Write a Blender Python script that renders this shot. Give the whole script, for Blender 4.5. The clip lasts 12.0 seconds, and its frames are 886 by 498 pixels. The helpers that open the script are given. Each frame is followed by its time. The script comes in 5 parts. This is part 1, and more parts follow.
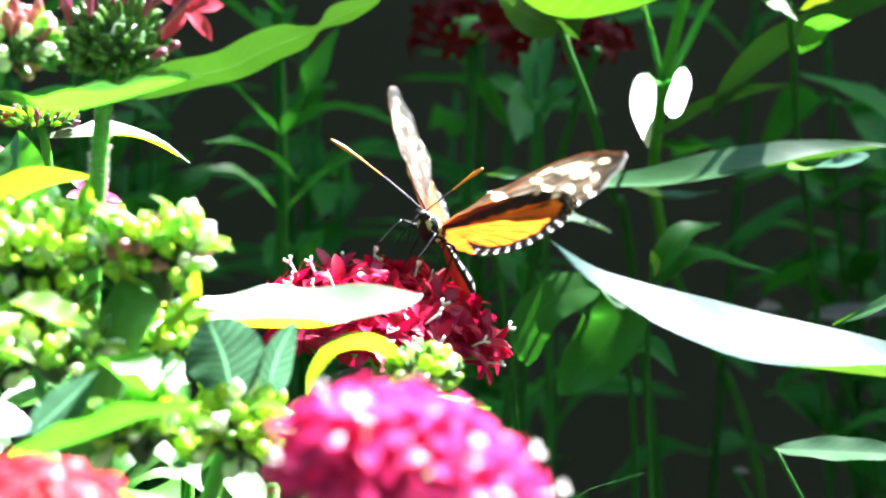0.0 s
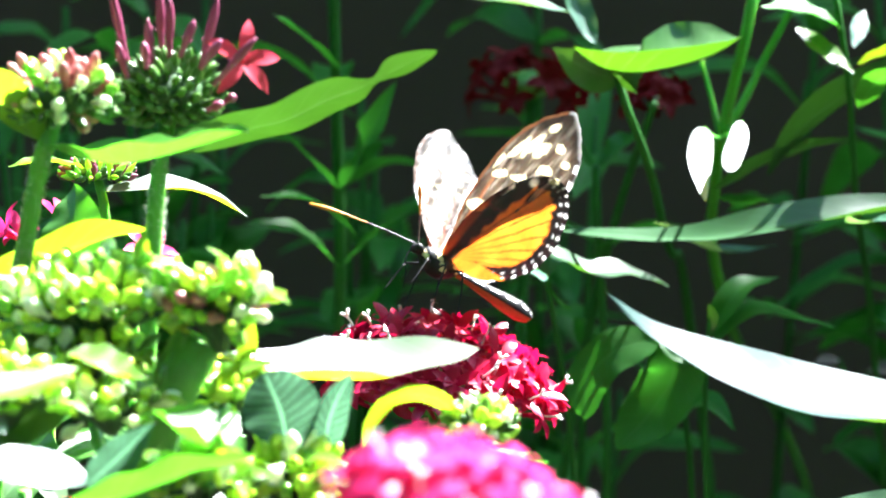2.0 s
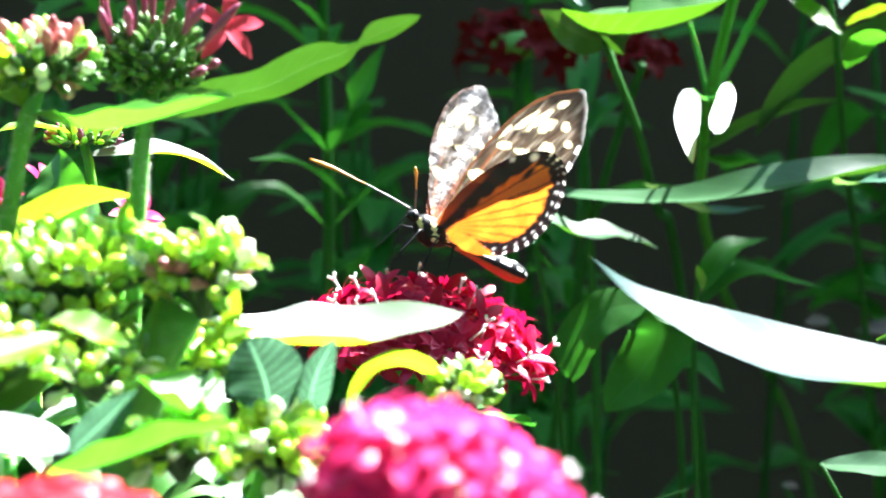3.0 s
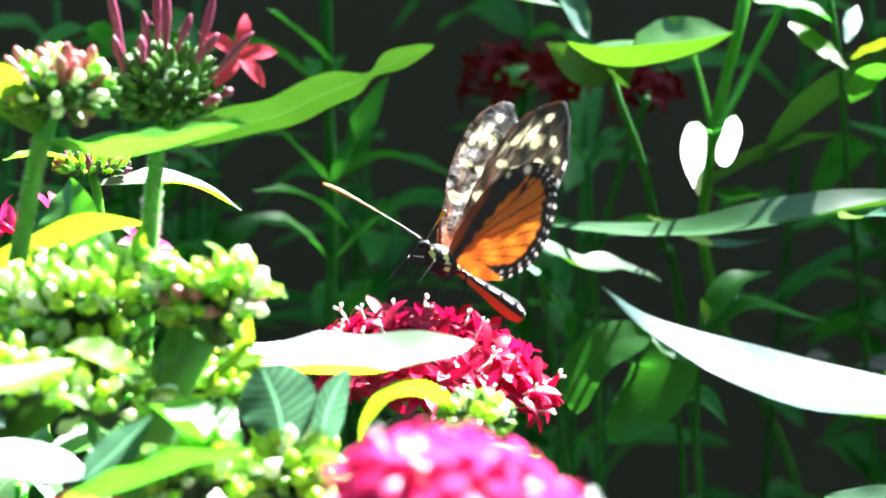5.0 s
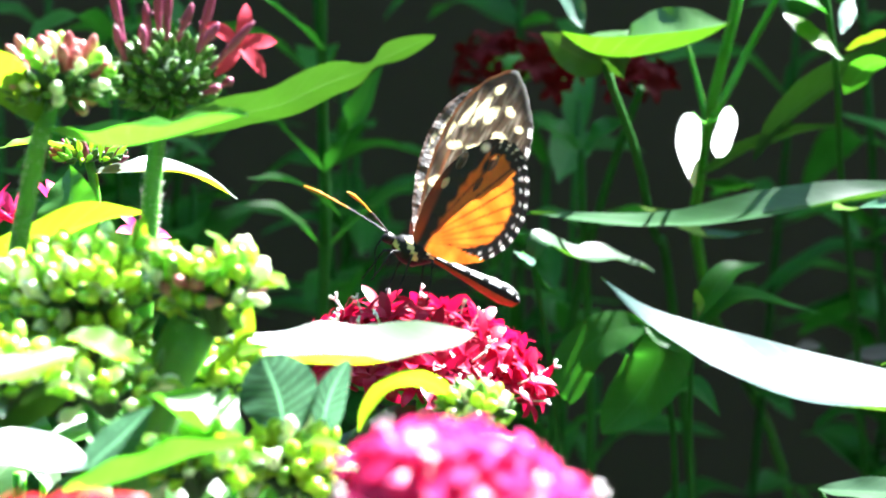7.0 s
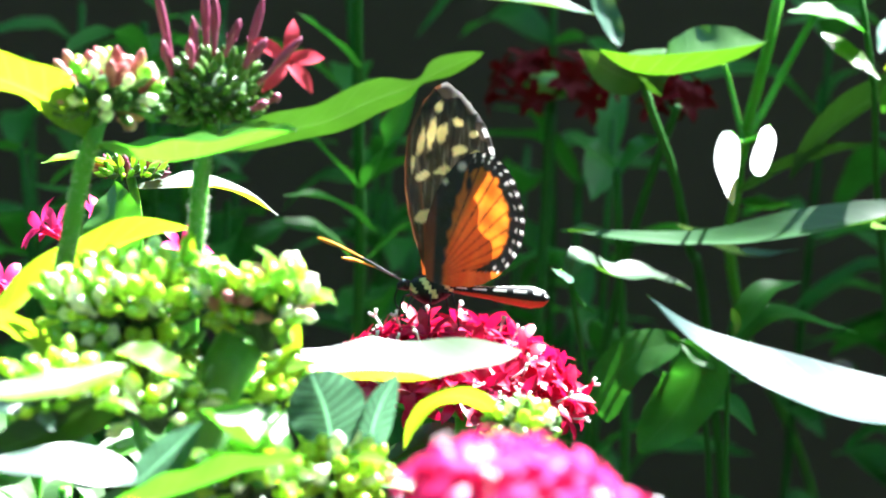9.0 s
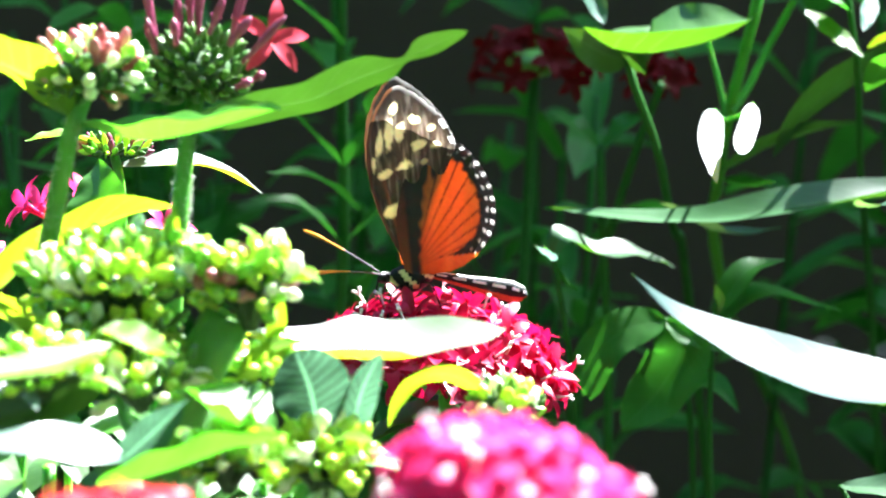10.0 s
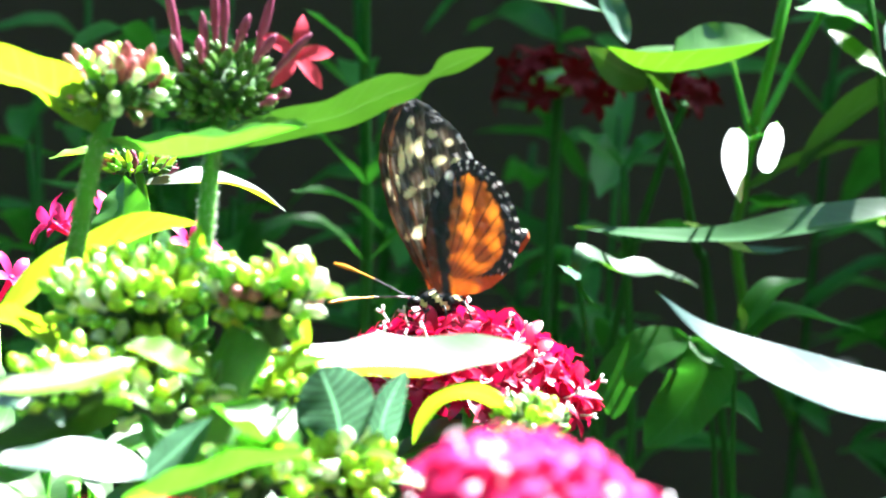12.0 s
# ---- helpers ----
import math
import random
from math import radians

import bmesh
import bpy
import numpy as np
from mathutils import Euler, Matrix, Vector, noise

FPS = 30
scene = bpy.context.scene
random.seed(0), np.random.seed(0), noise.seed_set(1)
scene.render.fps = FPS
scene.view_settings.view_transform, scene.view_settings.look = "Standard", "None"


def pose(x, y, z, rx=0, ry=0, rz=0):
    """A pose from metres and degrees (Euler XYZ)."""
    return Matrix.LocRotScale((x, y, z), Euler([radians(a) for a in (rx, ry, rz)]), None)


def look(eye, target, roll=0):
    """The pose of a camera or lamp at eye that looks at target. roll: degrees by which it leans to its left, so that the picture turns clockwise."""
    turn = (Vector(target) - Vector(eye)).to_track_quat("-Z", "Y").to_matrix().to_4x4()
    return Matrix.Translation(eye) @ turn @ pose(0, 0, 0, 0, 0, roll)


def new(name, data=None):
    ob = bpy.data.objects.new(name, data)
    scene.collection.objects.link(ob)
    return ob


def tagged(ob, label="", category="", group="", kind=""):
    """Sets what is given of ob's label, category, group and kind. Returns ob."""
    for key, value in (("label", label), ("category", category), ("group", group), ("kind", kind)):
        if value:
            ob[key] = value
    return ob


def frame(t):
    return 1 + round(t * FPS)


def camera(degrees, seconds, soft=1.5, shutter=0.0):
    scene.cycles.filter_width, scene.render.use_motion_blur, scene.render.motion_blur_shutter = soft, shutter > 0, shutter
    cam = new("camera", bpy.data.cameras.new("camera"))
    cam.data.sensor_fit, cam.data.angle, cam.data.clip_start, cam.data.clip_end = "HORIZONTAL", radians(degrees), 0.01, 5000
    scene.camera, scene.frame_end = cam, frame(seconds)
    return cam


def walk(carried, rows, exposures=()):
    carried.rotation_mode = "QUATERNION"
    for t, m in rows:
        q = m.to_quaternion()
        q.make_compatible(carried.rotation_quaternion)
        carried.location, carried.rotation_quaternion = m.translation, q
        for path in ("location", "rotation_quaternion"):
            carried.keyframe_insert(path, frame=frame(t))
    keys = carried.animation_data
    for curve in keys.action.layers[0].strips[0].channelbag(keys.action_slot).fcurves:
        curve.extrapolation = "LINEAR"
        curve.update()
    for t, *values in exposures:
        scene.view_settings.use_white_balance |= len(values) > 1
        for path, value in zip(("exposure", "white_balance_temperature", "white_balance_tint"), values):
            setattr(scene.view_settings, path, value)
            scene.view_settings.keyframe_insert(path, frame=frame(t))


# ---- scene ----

# ---------------------------------------------------------------- camera
def view(x, y, z, rx, rz, roll):
    return pose(x, y, z, rx, 0, rz) @ pose(0, 0, 0, 0, 0, roll)


cam = camera(10.7, 12.0, soft=1.6, shutter=0.12)
cam.data.dof.use_dof = True
cam.data.dof.focus_distance = 1.12
cam.data.dof.aperture_fstop = 28
walk(cam, [
    (0.0, view(0.00485, -1.18832, 0.76810, 81.877, -1.141, -0.234)),
    (0.5, view(0.00247, -1.18832, 0.76779, 82.164, -1.139, -0.040)),
    (1.0, view(0.00000, -1.18832, 0.76813, 82.254, -1.287, -0.029)),
    (1.5, view(0.00291, -1.18832, 0.76650, 82.437, -0.912, -0.282)),
    (2.0, view(0.00593, -1.18832, 0.76683, 82.588, -0.395, -0.342)),
    (2.5, view(0.00761, -1.18832, 0.76836, 82.272, -0.350, -0.400)),
    (2.7, view(0.00942, -1.18832, 0.76884, 82.049, -0.365, -0.539)),
    (4.3, view(0.00740, -1.18832, 0.76783, 82.062, -0.557, -0.441)),
    (4.5, view(0.00564, -1.18832, 0.76778, 82.163, -0.668, -0.401)),
    (5.0, view(0.00269, -1.18832, 0.76704, 82.509, -0.628, -0.201)),
    (5.5, view(0.00178, -1.18832, 0.76763, 82.598, -0.775, -0.124)),
    (6.0, view(0.00009, -1.18832, 0.76665, 82.728, -0.710, -0.048)),
    (6.5, view(-0.00094, -1.18832, 0.76800, 82.594, -0.895, 0.005)),
    (7.0, view(-0.00239, -1.18832, 0.76803, 82.338, -0.925, 0.117)),
    (7.5, view(-0.00393, -1.18832, 0.76773, 82.525, -0.696, 0.205)),
    (9.5, view(-0.01111, -1.18832, 0.76763, 82.564, -0.903, 0.455)),
    (10.0, view(-0.01086, -1.18832, 0.76818, 82.270, -1.047, 0.423)),
    (10.5, view(-0.01081, -1.18832, 0.76819, 82.156, -0.743, 0.450)),
    (11.0, view(-0.01004, -1.18832, 0.76794, 82.134, -0.706, 0.371)),
    (11.5, view(-0.01201, -1.18832, 0.76831, 82.158, -0.695, 0.469)),
    (12.0, view(-0.01208, -1.18832, 0.76709, 82.543, -0.814, 0.494)),
], exposures=[(0, 3.82, 5800, 10), (12, 3.82, 5800, 10)])

# ---------------------------------------------------------------- sun and sky
SUN_ELEVATION, SUN_TURN = radians(52), radians(48)    # turn: from +y towards +x
SUN_WAY = Vector((math.sin(SUN_TURN) * math.cos(SUN_ELEVATION), math.cos(SUN_TURN) * math.cos(SUN_ELEVATION), math.sin(SUN_ELEVATION)))
world = bpy.data.worlds.new("sky")
scene.world = world
world.use_nodes = True
sky = world.node_tree.nodes.new("ShaderNodeTexSky")
sky.sky_type, sky.sun_disc, sky.sun_elevation, sky.sun_rotation = "NISHITA", False, SUN_ELEVATION, SUN_TURN
background = world.node_tree.nodes["Background"]
world.node_tree.links.new(sky.outputs[0], background.inputs[0])
background.inputs[1].default_value = 0.08
lamp = bpy.data.lights.new("sun", "SUN")
lamp.energy, lamp.angle, lamp.color = 5.0, radians(0.53), (1.0, 0.95, 0.87)
sun = new("sun", lamp)
sun.matrix_world = look(SUN_WAY * 5, (0, 0, 0))


# ---------------------------------------------------------------- materials
def material(name):
    mat = bpy.data.materials.new(name)
    mat.use_nodes = True
    return mat, mat.node_tree.nodes, mat.node_tree.links, mat.node_tree.nodes["Principled BSDF"]


def leaf_material(name, colour, through_colour, share=0.4, rough=0.42, pale_veins=0.35, gloss=0.5, vein_gain=1.5):
    """A leaf: mottled colour, sunken side veins, a paler midrib, light passing through the blade."""
    mat, nodes, links, main = material(name)
    uv = nodes.new("ShaderNodeUVMap")
    uv.uv_map = "blade"
    split = nodes.new("ShaderNodeSeparateXYZ")
    links.new(uv.outputs[0], split.inputs[0])

    def calc(kind, a, b, clamp=False):
        n = nodes.new("ShaderNodeMath")
        n.operation, n.use_clamp = kind, clamp
        for i, v in enumerate((a, b)):
            if isinstance(v, (int, float)):
                n.inputs[i].default_value = v
            else:
                links.new(v, n.inputs[i])
        return n.outputs[0]

    across = calc("ABSOLUTE", calc("SUBTRACT", split.outputs[1], 0.5), 0.0)
    midrib = calc("SUBTRACT", 1.0, calc("MULTIPLY", across, 26.0), True)
    slant = calc("SUBTRACT", split.outputs[0], calc("MULTIPLY", across, 0.32))
    wave = calc("ABSOLUTE", calc("SINE", calc("MULTIPLY", slant, 34.0), 0.0), 0.0)
    vein = calc("SUBTRACT", 1.0, calc("MULTIPLY", wave, 5.0), True)
    veins = calc("MAXIMUM", midrib, calc("MULTIPLY", vein, 0.6))
    place = nodes.new("ShaderNodeTexCoord")
    grain = nodes.new("ShaderNodeTexNoise")
    grain.inputs["Scale"].default_value, grain.inputs["Detail"].default_value = 140.0, 6.0
    links.new(place.outputs["Object"], grain.inputs["Vector"])
    blotch = nodes.new("ShaderNodeTexNoise")
    blotch.inputs["Scale"].default_value, blotch.inputs["Detail"].default_value = 38.0, 3.0
    links.new(place.outputs["Object"], blotch.inputs["Vector"])
    info = nodes.new("ShaderNodeObjectInfo")
    tone = calc("ADD", calc("MULTIPLY", blotch.outputs[0], 0.7), calc("MULTIPLY", grain.outputs[0], 0.5))
    tone = calc("ADD", tone, calc("MULTIPLY", info.outputs["Random"], 0.35))

    def shade(base):
        ramp = nodes.new("ShaderNodeMix")
        ramp.data_type = "RGBA"
        ramp.inputs["A"].default_value = (*[c * 0.62 for c in base], 1)
        ramp.inputs["B"].default_value = (*[min(1, c * 1.35) for c in base], 1)
        links.new(calc("SUBTRACT", tone, 0.25, True), ramp.inputs["Factor"])
        lift = nodes.new("ShaderNodeMix")
        lift.data_type = "RGBA"
        links.new(calc("MULTIPLY", veins, pale_veins), lift.inputs["Factor"])
        links.new(ramp.outputs["Result"], lift.inputs["A"])
        lift.inputs["B"].default_value = (*[min(1, c * vein_gain + 0.05) for c in base], 1)
        return lift.outputs["Result"]

    links.new(shade(colour), main.inputs["Base Color"])
    main.inputs["Roughness"].default_value = rough
    main.inputs["Specular IOR Level"].default_value = gloss
    relief = nodes.new("ShaderNodeBump")
    relief.inputs["Strength"].default_value, relief.inputs["Distance"].default_value = 0.5, 0.0003
    links.new(calc("SUBTRACT", calc("MULTIPLY", grain.outputs[0], 0.8), calc("MULTIPLY", veins, 0.2)), relief.inputs["Height"])
    links.new(relief.outputs[0], main.inputs["Normal"])
    glow = nodes.new("ShaderNodeBsdfTranslucent")
    links.new(shade(through_colour), glow.inputs[0])
    links.new(relief.outputs[0], glow.inputs["Normal"])
    mix = nodes.new("ShaderNodeMixShader")
    mix.inputs[0].default_value = share
    links.new(main.outputs[0], mix.inputs[1])
    links.new(glow.outputs[0], mix.inputs[2])
    links.new(mix.outputs[0], nodes["Material Output"].inputs[0])
    return mat


def tissue_material(name, colour, second, rough=0.4, share=0.25, scale=220.0, vary=0.5, gloss=0.5, flesh=0.0):
    """Soft plant tissue (petals, buds, stems): two tones mixed by grain and by piece, some light passing through."""
    mat, nodes, links, main = material(name)
    place = nodes.new("ShaderNodeTexCoord")
    grain = nodes.new("ShaderNodeTexNoise")
    grain.inputs["Scale"].default_value, grain.inputs["Detail"].default_value = scale, 4.0
    links.new(place.outputs["Object"], grain.inputs["Vector"])
    info = nodes.new("ShaderNodeObjectInfo")
    total = nodes.new("ShaderNodeMath")
    total.operation = "MULTIPLY_ADD"
    links.new(info.outputs["Random"], total.inputs[0])
    total.inputs[1].default_value = vary
    links.new(grain.outputs[0], total.inputs[2])
    shift = nodes.new("ShaderNodeMath")
    shift.operation, shift.use_clamp = "SUBTRACT", True
    links.new(total.outputs[0], shift.inputs[0])
    shift.inputs[1].default_value = 0.25
    tone = nodes.new("ShaderNodeMix")
    tone.data_type = "RGBA"
    links.new(shift.outputs[0], tone.inputs["Factor"])
    tone.inputs["A"].default_value, tone.inputs["B"].default_value = (*colour, 1), (*second, 1)
    links.new(tone.outputs["Result"], main.inputs["Base Color"])
    main.inputs["Roughness"].default_value = rough
    main.inputs["Specular IOR Level"].default_value = gloss
    if flesh:
        main.inputs["Subsurface Weight"].default_value, main.inputs["Subsurface Scale"].default_value = flesh, 0.004
        main.inputs["Subsurface Radius"].default_value = (0.8, 1.0, 0.3)
    relief = nodes.new("ShaderNodeBump")
    relief.inputs["Strength"].default_value, relief.inputs["Distance"].default_value = 0.3, 0.0003
    links.new(grain.outputs[0], relief.inputs["Height"])
    links.new(relief.outputs[0], main.inputs["Normal"])
    if share:
        glow = nodes.new("ShaderNodeBsdfTranslucent")
        links.new(tone.outputs["Result"], glow.inputs[0])
        mix = nodes.new("ShaderNodeMixShader")
        mix.inputs[0].default_value = share
        links.new(main.outputs[0], mix.inputs[1])
        links.new(glow.outputs[0], mix.inputs[2])
        links.new(mix.outputs[0], nodes["Material Output"].inputs[0])
    return mat


def ground_material():
    mat, nodes, links, main = material("damp_soil")
    place = nodes.new("ShaderNodeTexCoord")
    coarse, fine = nodes.new("ShaderNodeTexNoise"), nodes.new("ShaderNodeTexNoise")
    coarse.inputs["Scale"].default_value, fine.inputs["Scale"].default_value = 3.0, 60.0
    coarse.inputs["Detail"].default_value = fine.inputs["Detail"].default_value = 8.0
    for n in (coarse, fine):
        links.new(place.outputs["Object"], n.inputs["Vector"])
    both = nodes.new("ShaderNodeMath")
    both.operation = "MULTIPLY"
    links.new(coarse.outputs[0], both.inputs[0])
    links.new(fine.outputs[0], both.inputs[1])
    ramp = nodes.new("ShaderNodeValToRGB")
    ramp.color_ramp.elements[0].color, ramp.color_ramp.elements[1].color = (0.008, 0.006, 0.004, 1), (0.075, 0.055, 0.038, 1)
    ramp.color_ramp.elements[0].position, ramp.color_ramp.elements[1].position = 0.15, 0.45
    links.new(both.outputs[0], ramp.inputs[0])
    links.new(ramp.outputs[0], main.inputs["Base Color"])
    main.inputs["Roughness"].default_value = 0.95
    relief = nodes.new("ShaderNodeBump")
    relief.inputs["Strength"].default_value, relief.inputs["Distance"].default_value = 1.0, 0.01
    links.new(fine.outputs[0], relief.inputs["Height"])
    links.new(relief.outputs[0], main.inputs["Normal"])
    return mat


LEAF = leaf_material("pentas_leaf", (0.034, 0.100, 0.013), (0.036, 0.105, 0.004), 0.20)
LEAF_YOUNG = leaf_material("young_leaf", (0.10, 0.22, 0.018), (0.27, 0.44, 0.006), 0.5, 0.36)
# LEAF_SUN: the sun's white glare on green leaves, put into the base colour.
LEAF_SUN = leaf_material("sun_glare_leaf", (0.22, 0.27, 0.21), (0.40, 0.45, 0.004), 0.5, 0.36)
LEAF_LIME = leaf_material("lime_leaf", (0.045, 0.15, 0.014), (0.075, 0.30, 0.008), 0.42, 0.42)
LEAF_MID = leaf_material("mid_green_leaf", (0.040, 0.125, 0.014), (0.075, 0.21, 0.004), 0.32, 0.42)
LEAF_GREY = leaf_material("bluish_leaf", (0.040, 0.105, 0.062), (0.16, 0.30, 0.06), 0.25, 0.36)
LEAF_DRY = leaf_material("dry_leaf", (0.10, 0.075, 0.05), (0.10, 0.06, 0.03), 0.2, 0.7)
LEAF_DEEP = leaf_material("deep_green_leaf", (0.028, 0.125, 0.014), (0.06, 0.30, 0.015), 0.35, 0.5, 0.25, 0.16)
STEM = tissue_material("green_stem", (0.06, 0.20, 0.022), (0.11, 0.30, 0.04), 0.5, 0.0, 400, 0.5, 0.4, 1.0)
# STEM_DARK, STEM_MID: darker copies of STEM, with shade put into the colour.
STEM_DARK = tissue_material("shade_dark_stem", (0.012, 0.07, 0.008), (0.03, 0.13, 0.016), 0.6, 0.1, 400, 0.5, 0.15)
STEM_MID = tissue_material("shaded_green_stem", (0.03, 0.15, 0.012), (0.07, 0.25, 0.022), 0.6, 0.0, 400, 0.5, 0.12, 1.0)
LEAF_BROAD = leaf_material("broad_bluish_leaf", (0.018, 0.045, 0.040), (0.10, 0.22, 0.012), 0.2, 0.46, 0.9, 0.10, 2.2)
LEAF_THICK = leaf_material("thick_dark_leaf", (0.024, 0.080, 0.016), (0.036, 0.125, 0.006), 0.20, 0.5, 0.3, 0.2)
LEAF_BLUE = leaf_material("shaded_bluish_leaf", (0.034, 0.080, 0.058), (0.07, 0.17, 0.09), 0.28, 0.45, 1.0, 0.25, 4.5)
LEAF_PALE = leaf_material("pale_sheen_leaf", (0.028, 0.082, 0.028), (0.09, 0.25, 0.010), 0.25, 0.44, 0.4, 0.32)
# WALL_DARK: tuned to a neutral near-black for the added backdrop wall.
WALL_DARK = tissue_material("dark_backdrop_render", (0.050, 0.036, 0.026), (0.066, 0.048, 0.034), 0.95, 0.0, 6.0, 0.0, 0.1)
# HEART: stalk green darkened to give the gaps between buds their shade.
HEART = tissue_material("gap_shade_stalks", (0.012, 0.045, 0.008), (0.03, 0.09, 0.015), 0.5, 0.1, 300)
BUD_GREEN = tissue_material("green_bud", (0.11, 0.36, 0.012), (0.40, 0.66, 0.09), 0.2, 0.38, 150, 0.9, 0.7)
BUD_LIME = tissue_material("lime_bud", (0.28, 0.52, 0.012), (0.58, 0.76, 0.08), 0.2, 0.4, 150, 0.9, 0.7)
# BUD_CREAM: pale buds, and in the green heads also painted sunlit tops.
BUD_CREAM = tissue_material("cream_bud", (0.62, 0.74, 0.40), (0.86, 0.90, 0.70), 0.2, 0.3, 150, 0.9)
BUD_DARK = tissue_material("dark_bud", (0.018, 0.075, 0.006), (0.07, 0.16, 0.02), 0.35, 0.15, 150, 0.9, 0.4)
BUD_PINK = tissue_material("pink_bud", (0.26, 0.035, 0.045), (0.52, 0.22, 0.20), 0.3, 0.2, 150, 0.8, 0.7)
BUD_MAUVE = tissue_material("mauve_bud", (0.14, 0.014, 0.045), (0.26, 0.05, 0.11), 0.45, 0.2, 150, 0.8)
CRIMSON = tissue_material("crimson_petal", (0.24, 0.0008, 0.015), (0.52, 0.004, 0.060), 0.38, 0.35, 300, 0.6, 0.25)
PINK = tissue_material("pink_petal", (0.52, 0.010, 0.10), (0.74, 0.06, 0.25), 0.4, 0.5, 300, 0.6, 0.12)
CORAL = tissue_material("coral_petal", (0.48, 0.016, 0.03), (0.6, 0.05, 0.07), 0.4, 0.5, 300, 0.6, 0.12)
STAR = tissue_material("rose_petal", (0.42, 0.025, 0.055), (0.55, 0.06, 0.09), 0.4, 0.35, 300, 0.6, 0.12)
# RED_SHADE: petal red darkened so that the back heads look shaded.
RED_SHADE = tissue_material("shade_dark_red_petal", (0.06, 0.0008, 0.001), (0.11, 0.001, 0.002), 0.6, 0.3, 300, 0.5, 0.1)
STYLE = tissue_material("white_style", (0.75, 0.72, 0.70), (0.85, 0.82, 0.80), 0.4, 0.2)
SOIL = ground_material()


# ---------------------------------------------------------------- building tools
def thing(name, place, label, category, group=""):
    ob = new(name)
    ob.location = place
    ob.empty_display_size = 0.01
    bpy.context.view_layer.update()
    return tagged(ob, label, category, group)


def as_mesh(name, bm, mats, smooth=True):
    me = bpy.data.meshes.new(name)
    bm.to_mesh(me)
    bm.free()
    for mat in (mats if isinstance(mats, (list, tuple)) else [mats]):
        me.materials.append(mat)
    if smooth:
        me.polygons.foreach_set("use_smooth", [True] * len(me.polygons))
    return me


def part(name, bm, mats, parent, label="", m=None):
    """Links a bmesh (or a ready mesh) as one object under a thing or a part."""
    me = bm if isinstance(bm, bpy.types.Mesh) else as_mesh(name, bm, mats)
    ob = new(name, me)
    ob.parent = parent
    if m is not None:
        ob.matrix_basis = m
    return tagged(ob, label)


def spline(points, count):
    """A smooth line through the points, in even steps along it, with no overshoot where their spacing changes."""
    pts = [Vector(p) for p in points]
    gaps = [max((b - a).length, 1e-9) for a, b in zip(pts, pts[1:])]
    slopes = [(b - a) / g for a, b, g in zip(pts, pts[1:], gaps)]
    ways = [slopes[0]] + [(a * h + b * g) / (g + h) for a, b, g, h in zip(slopes, slopes[1:], gaps, gaps[1:])] + [slopes[-1]]
    near = min(sum(gaps), 8 * min(gaps) * len(gaps))
    marks = [0.0]
    for g in gaps:
        marks.append(marks[-1] + min(g, near))
    out = []
    for i in range(count + 1):
        s = marks[-1] * i / count
        k = min(max(sum(m <= s for m in marks) - 1, 0), len(gaps) - 1)
        t, g = (s - marks[k]) / (marks[k + 1] - marks[k]), gaps[k]
        a, b = 2 * t ** 3 - 3 * t * t + 1, t ** 3 - 2 * t * t + t
        out.append(pts[k] * a + ways[k] * (g * b) + pts[k + 1] * (1 - a) + ways[k + 1] * (g * (t ** 3 - t * t)))
    return out


def tube(bm, points, radii, sides=10, count=16, mat=0):
    """A rounded stem along the points; radii at its two ends."""
    line = spline(points, count)
    rings = []
    side = Vector((0.31, 0.9, 0.27))
    for i, p in enumerate(line):
        along = (line[min(i + 1, count)] - line[max(i - 1, 0)]).normalized()
        side = (side - along * side.dot(along)).normalized()
        other = along.cross(side)
        s = i / count
        r = radii[0] * (1 - s) + radii[-1] * s if len(radii) == 2 else float(np.interp(s, np.linspace(0, 1, len(radii)), radii))
        rings.append([bm.verts.new(p + r * (math.cos(a) * side + math.sin(a) * other)) for a in [math.tau * k / sides for k in range(sides)]])
    for a, b in zip(rings, rings[1:]):
        for i in range(sides):
            bm.faces.new((a[i], a[(i + 1) % sides], b[(i + 1) % sides], b[i])).material_index = mat
    bm.faces.new(rings[0][::-1]).material_index = mat
    bm.faces.new(rings[-1]).material_index = mat
    return bm


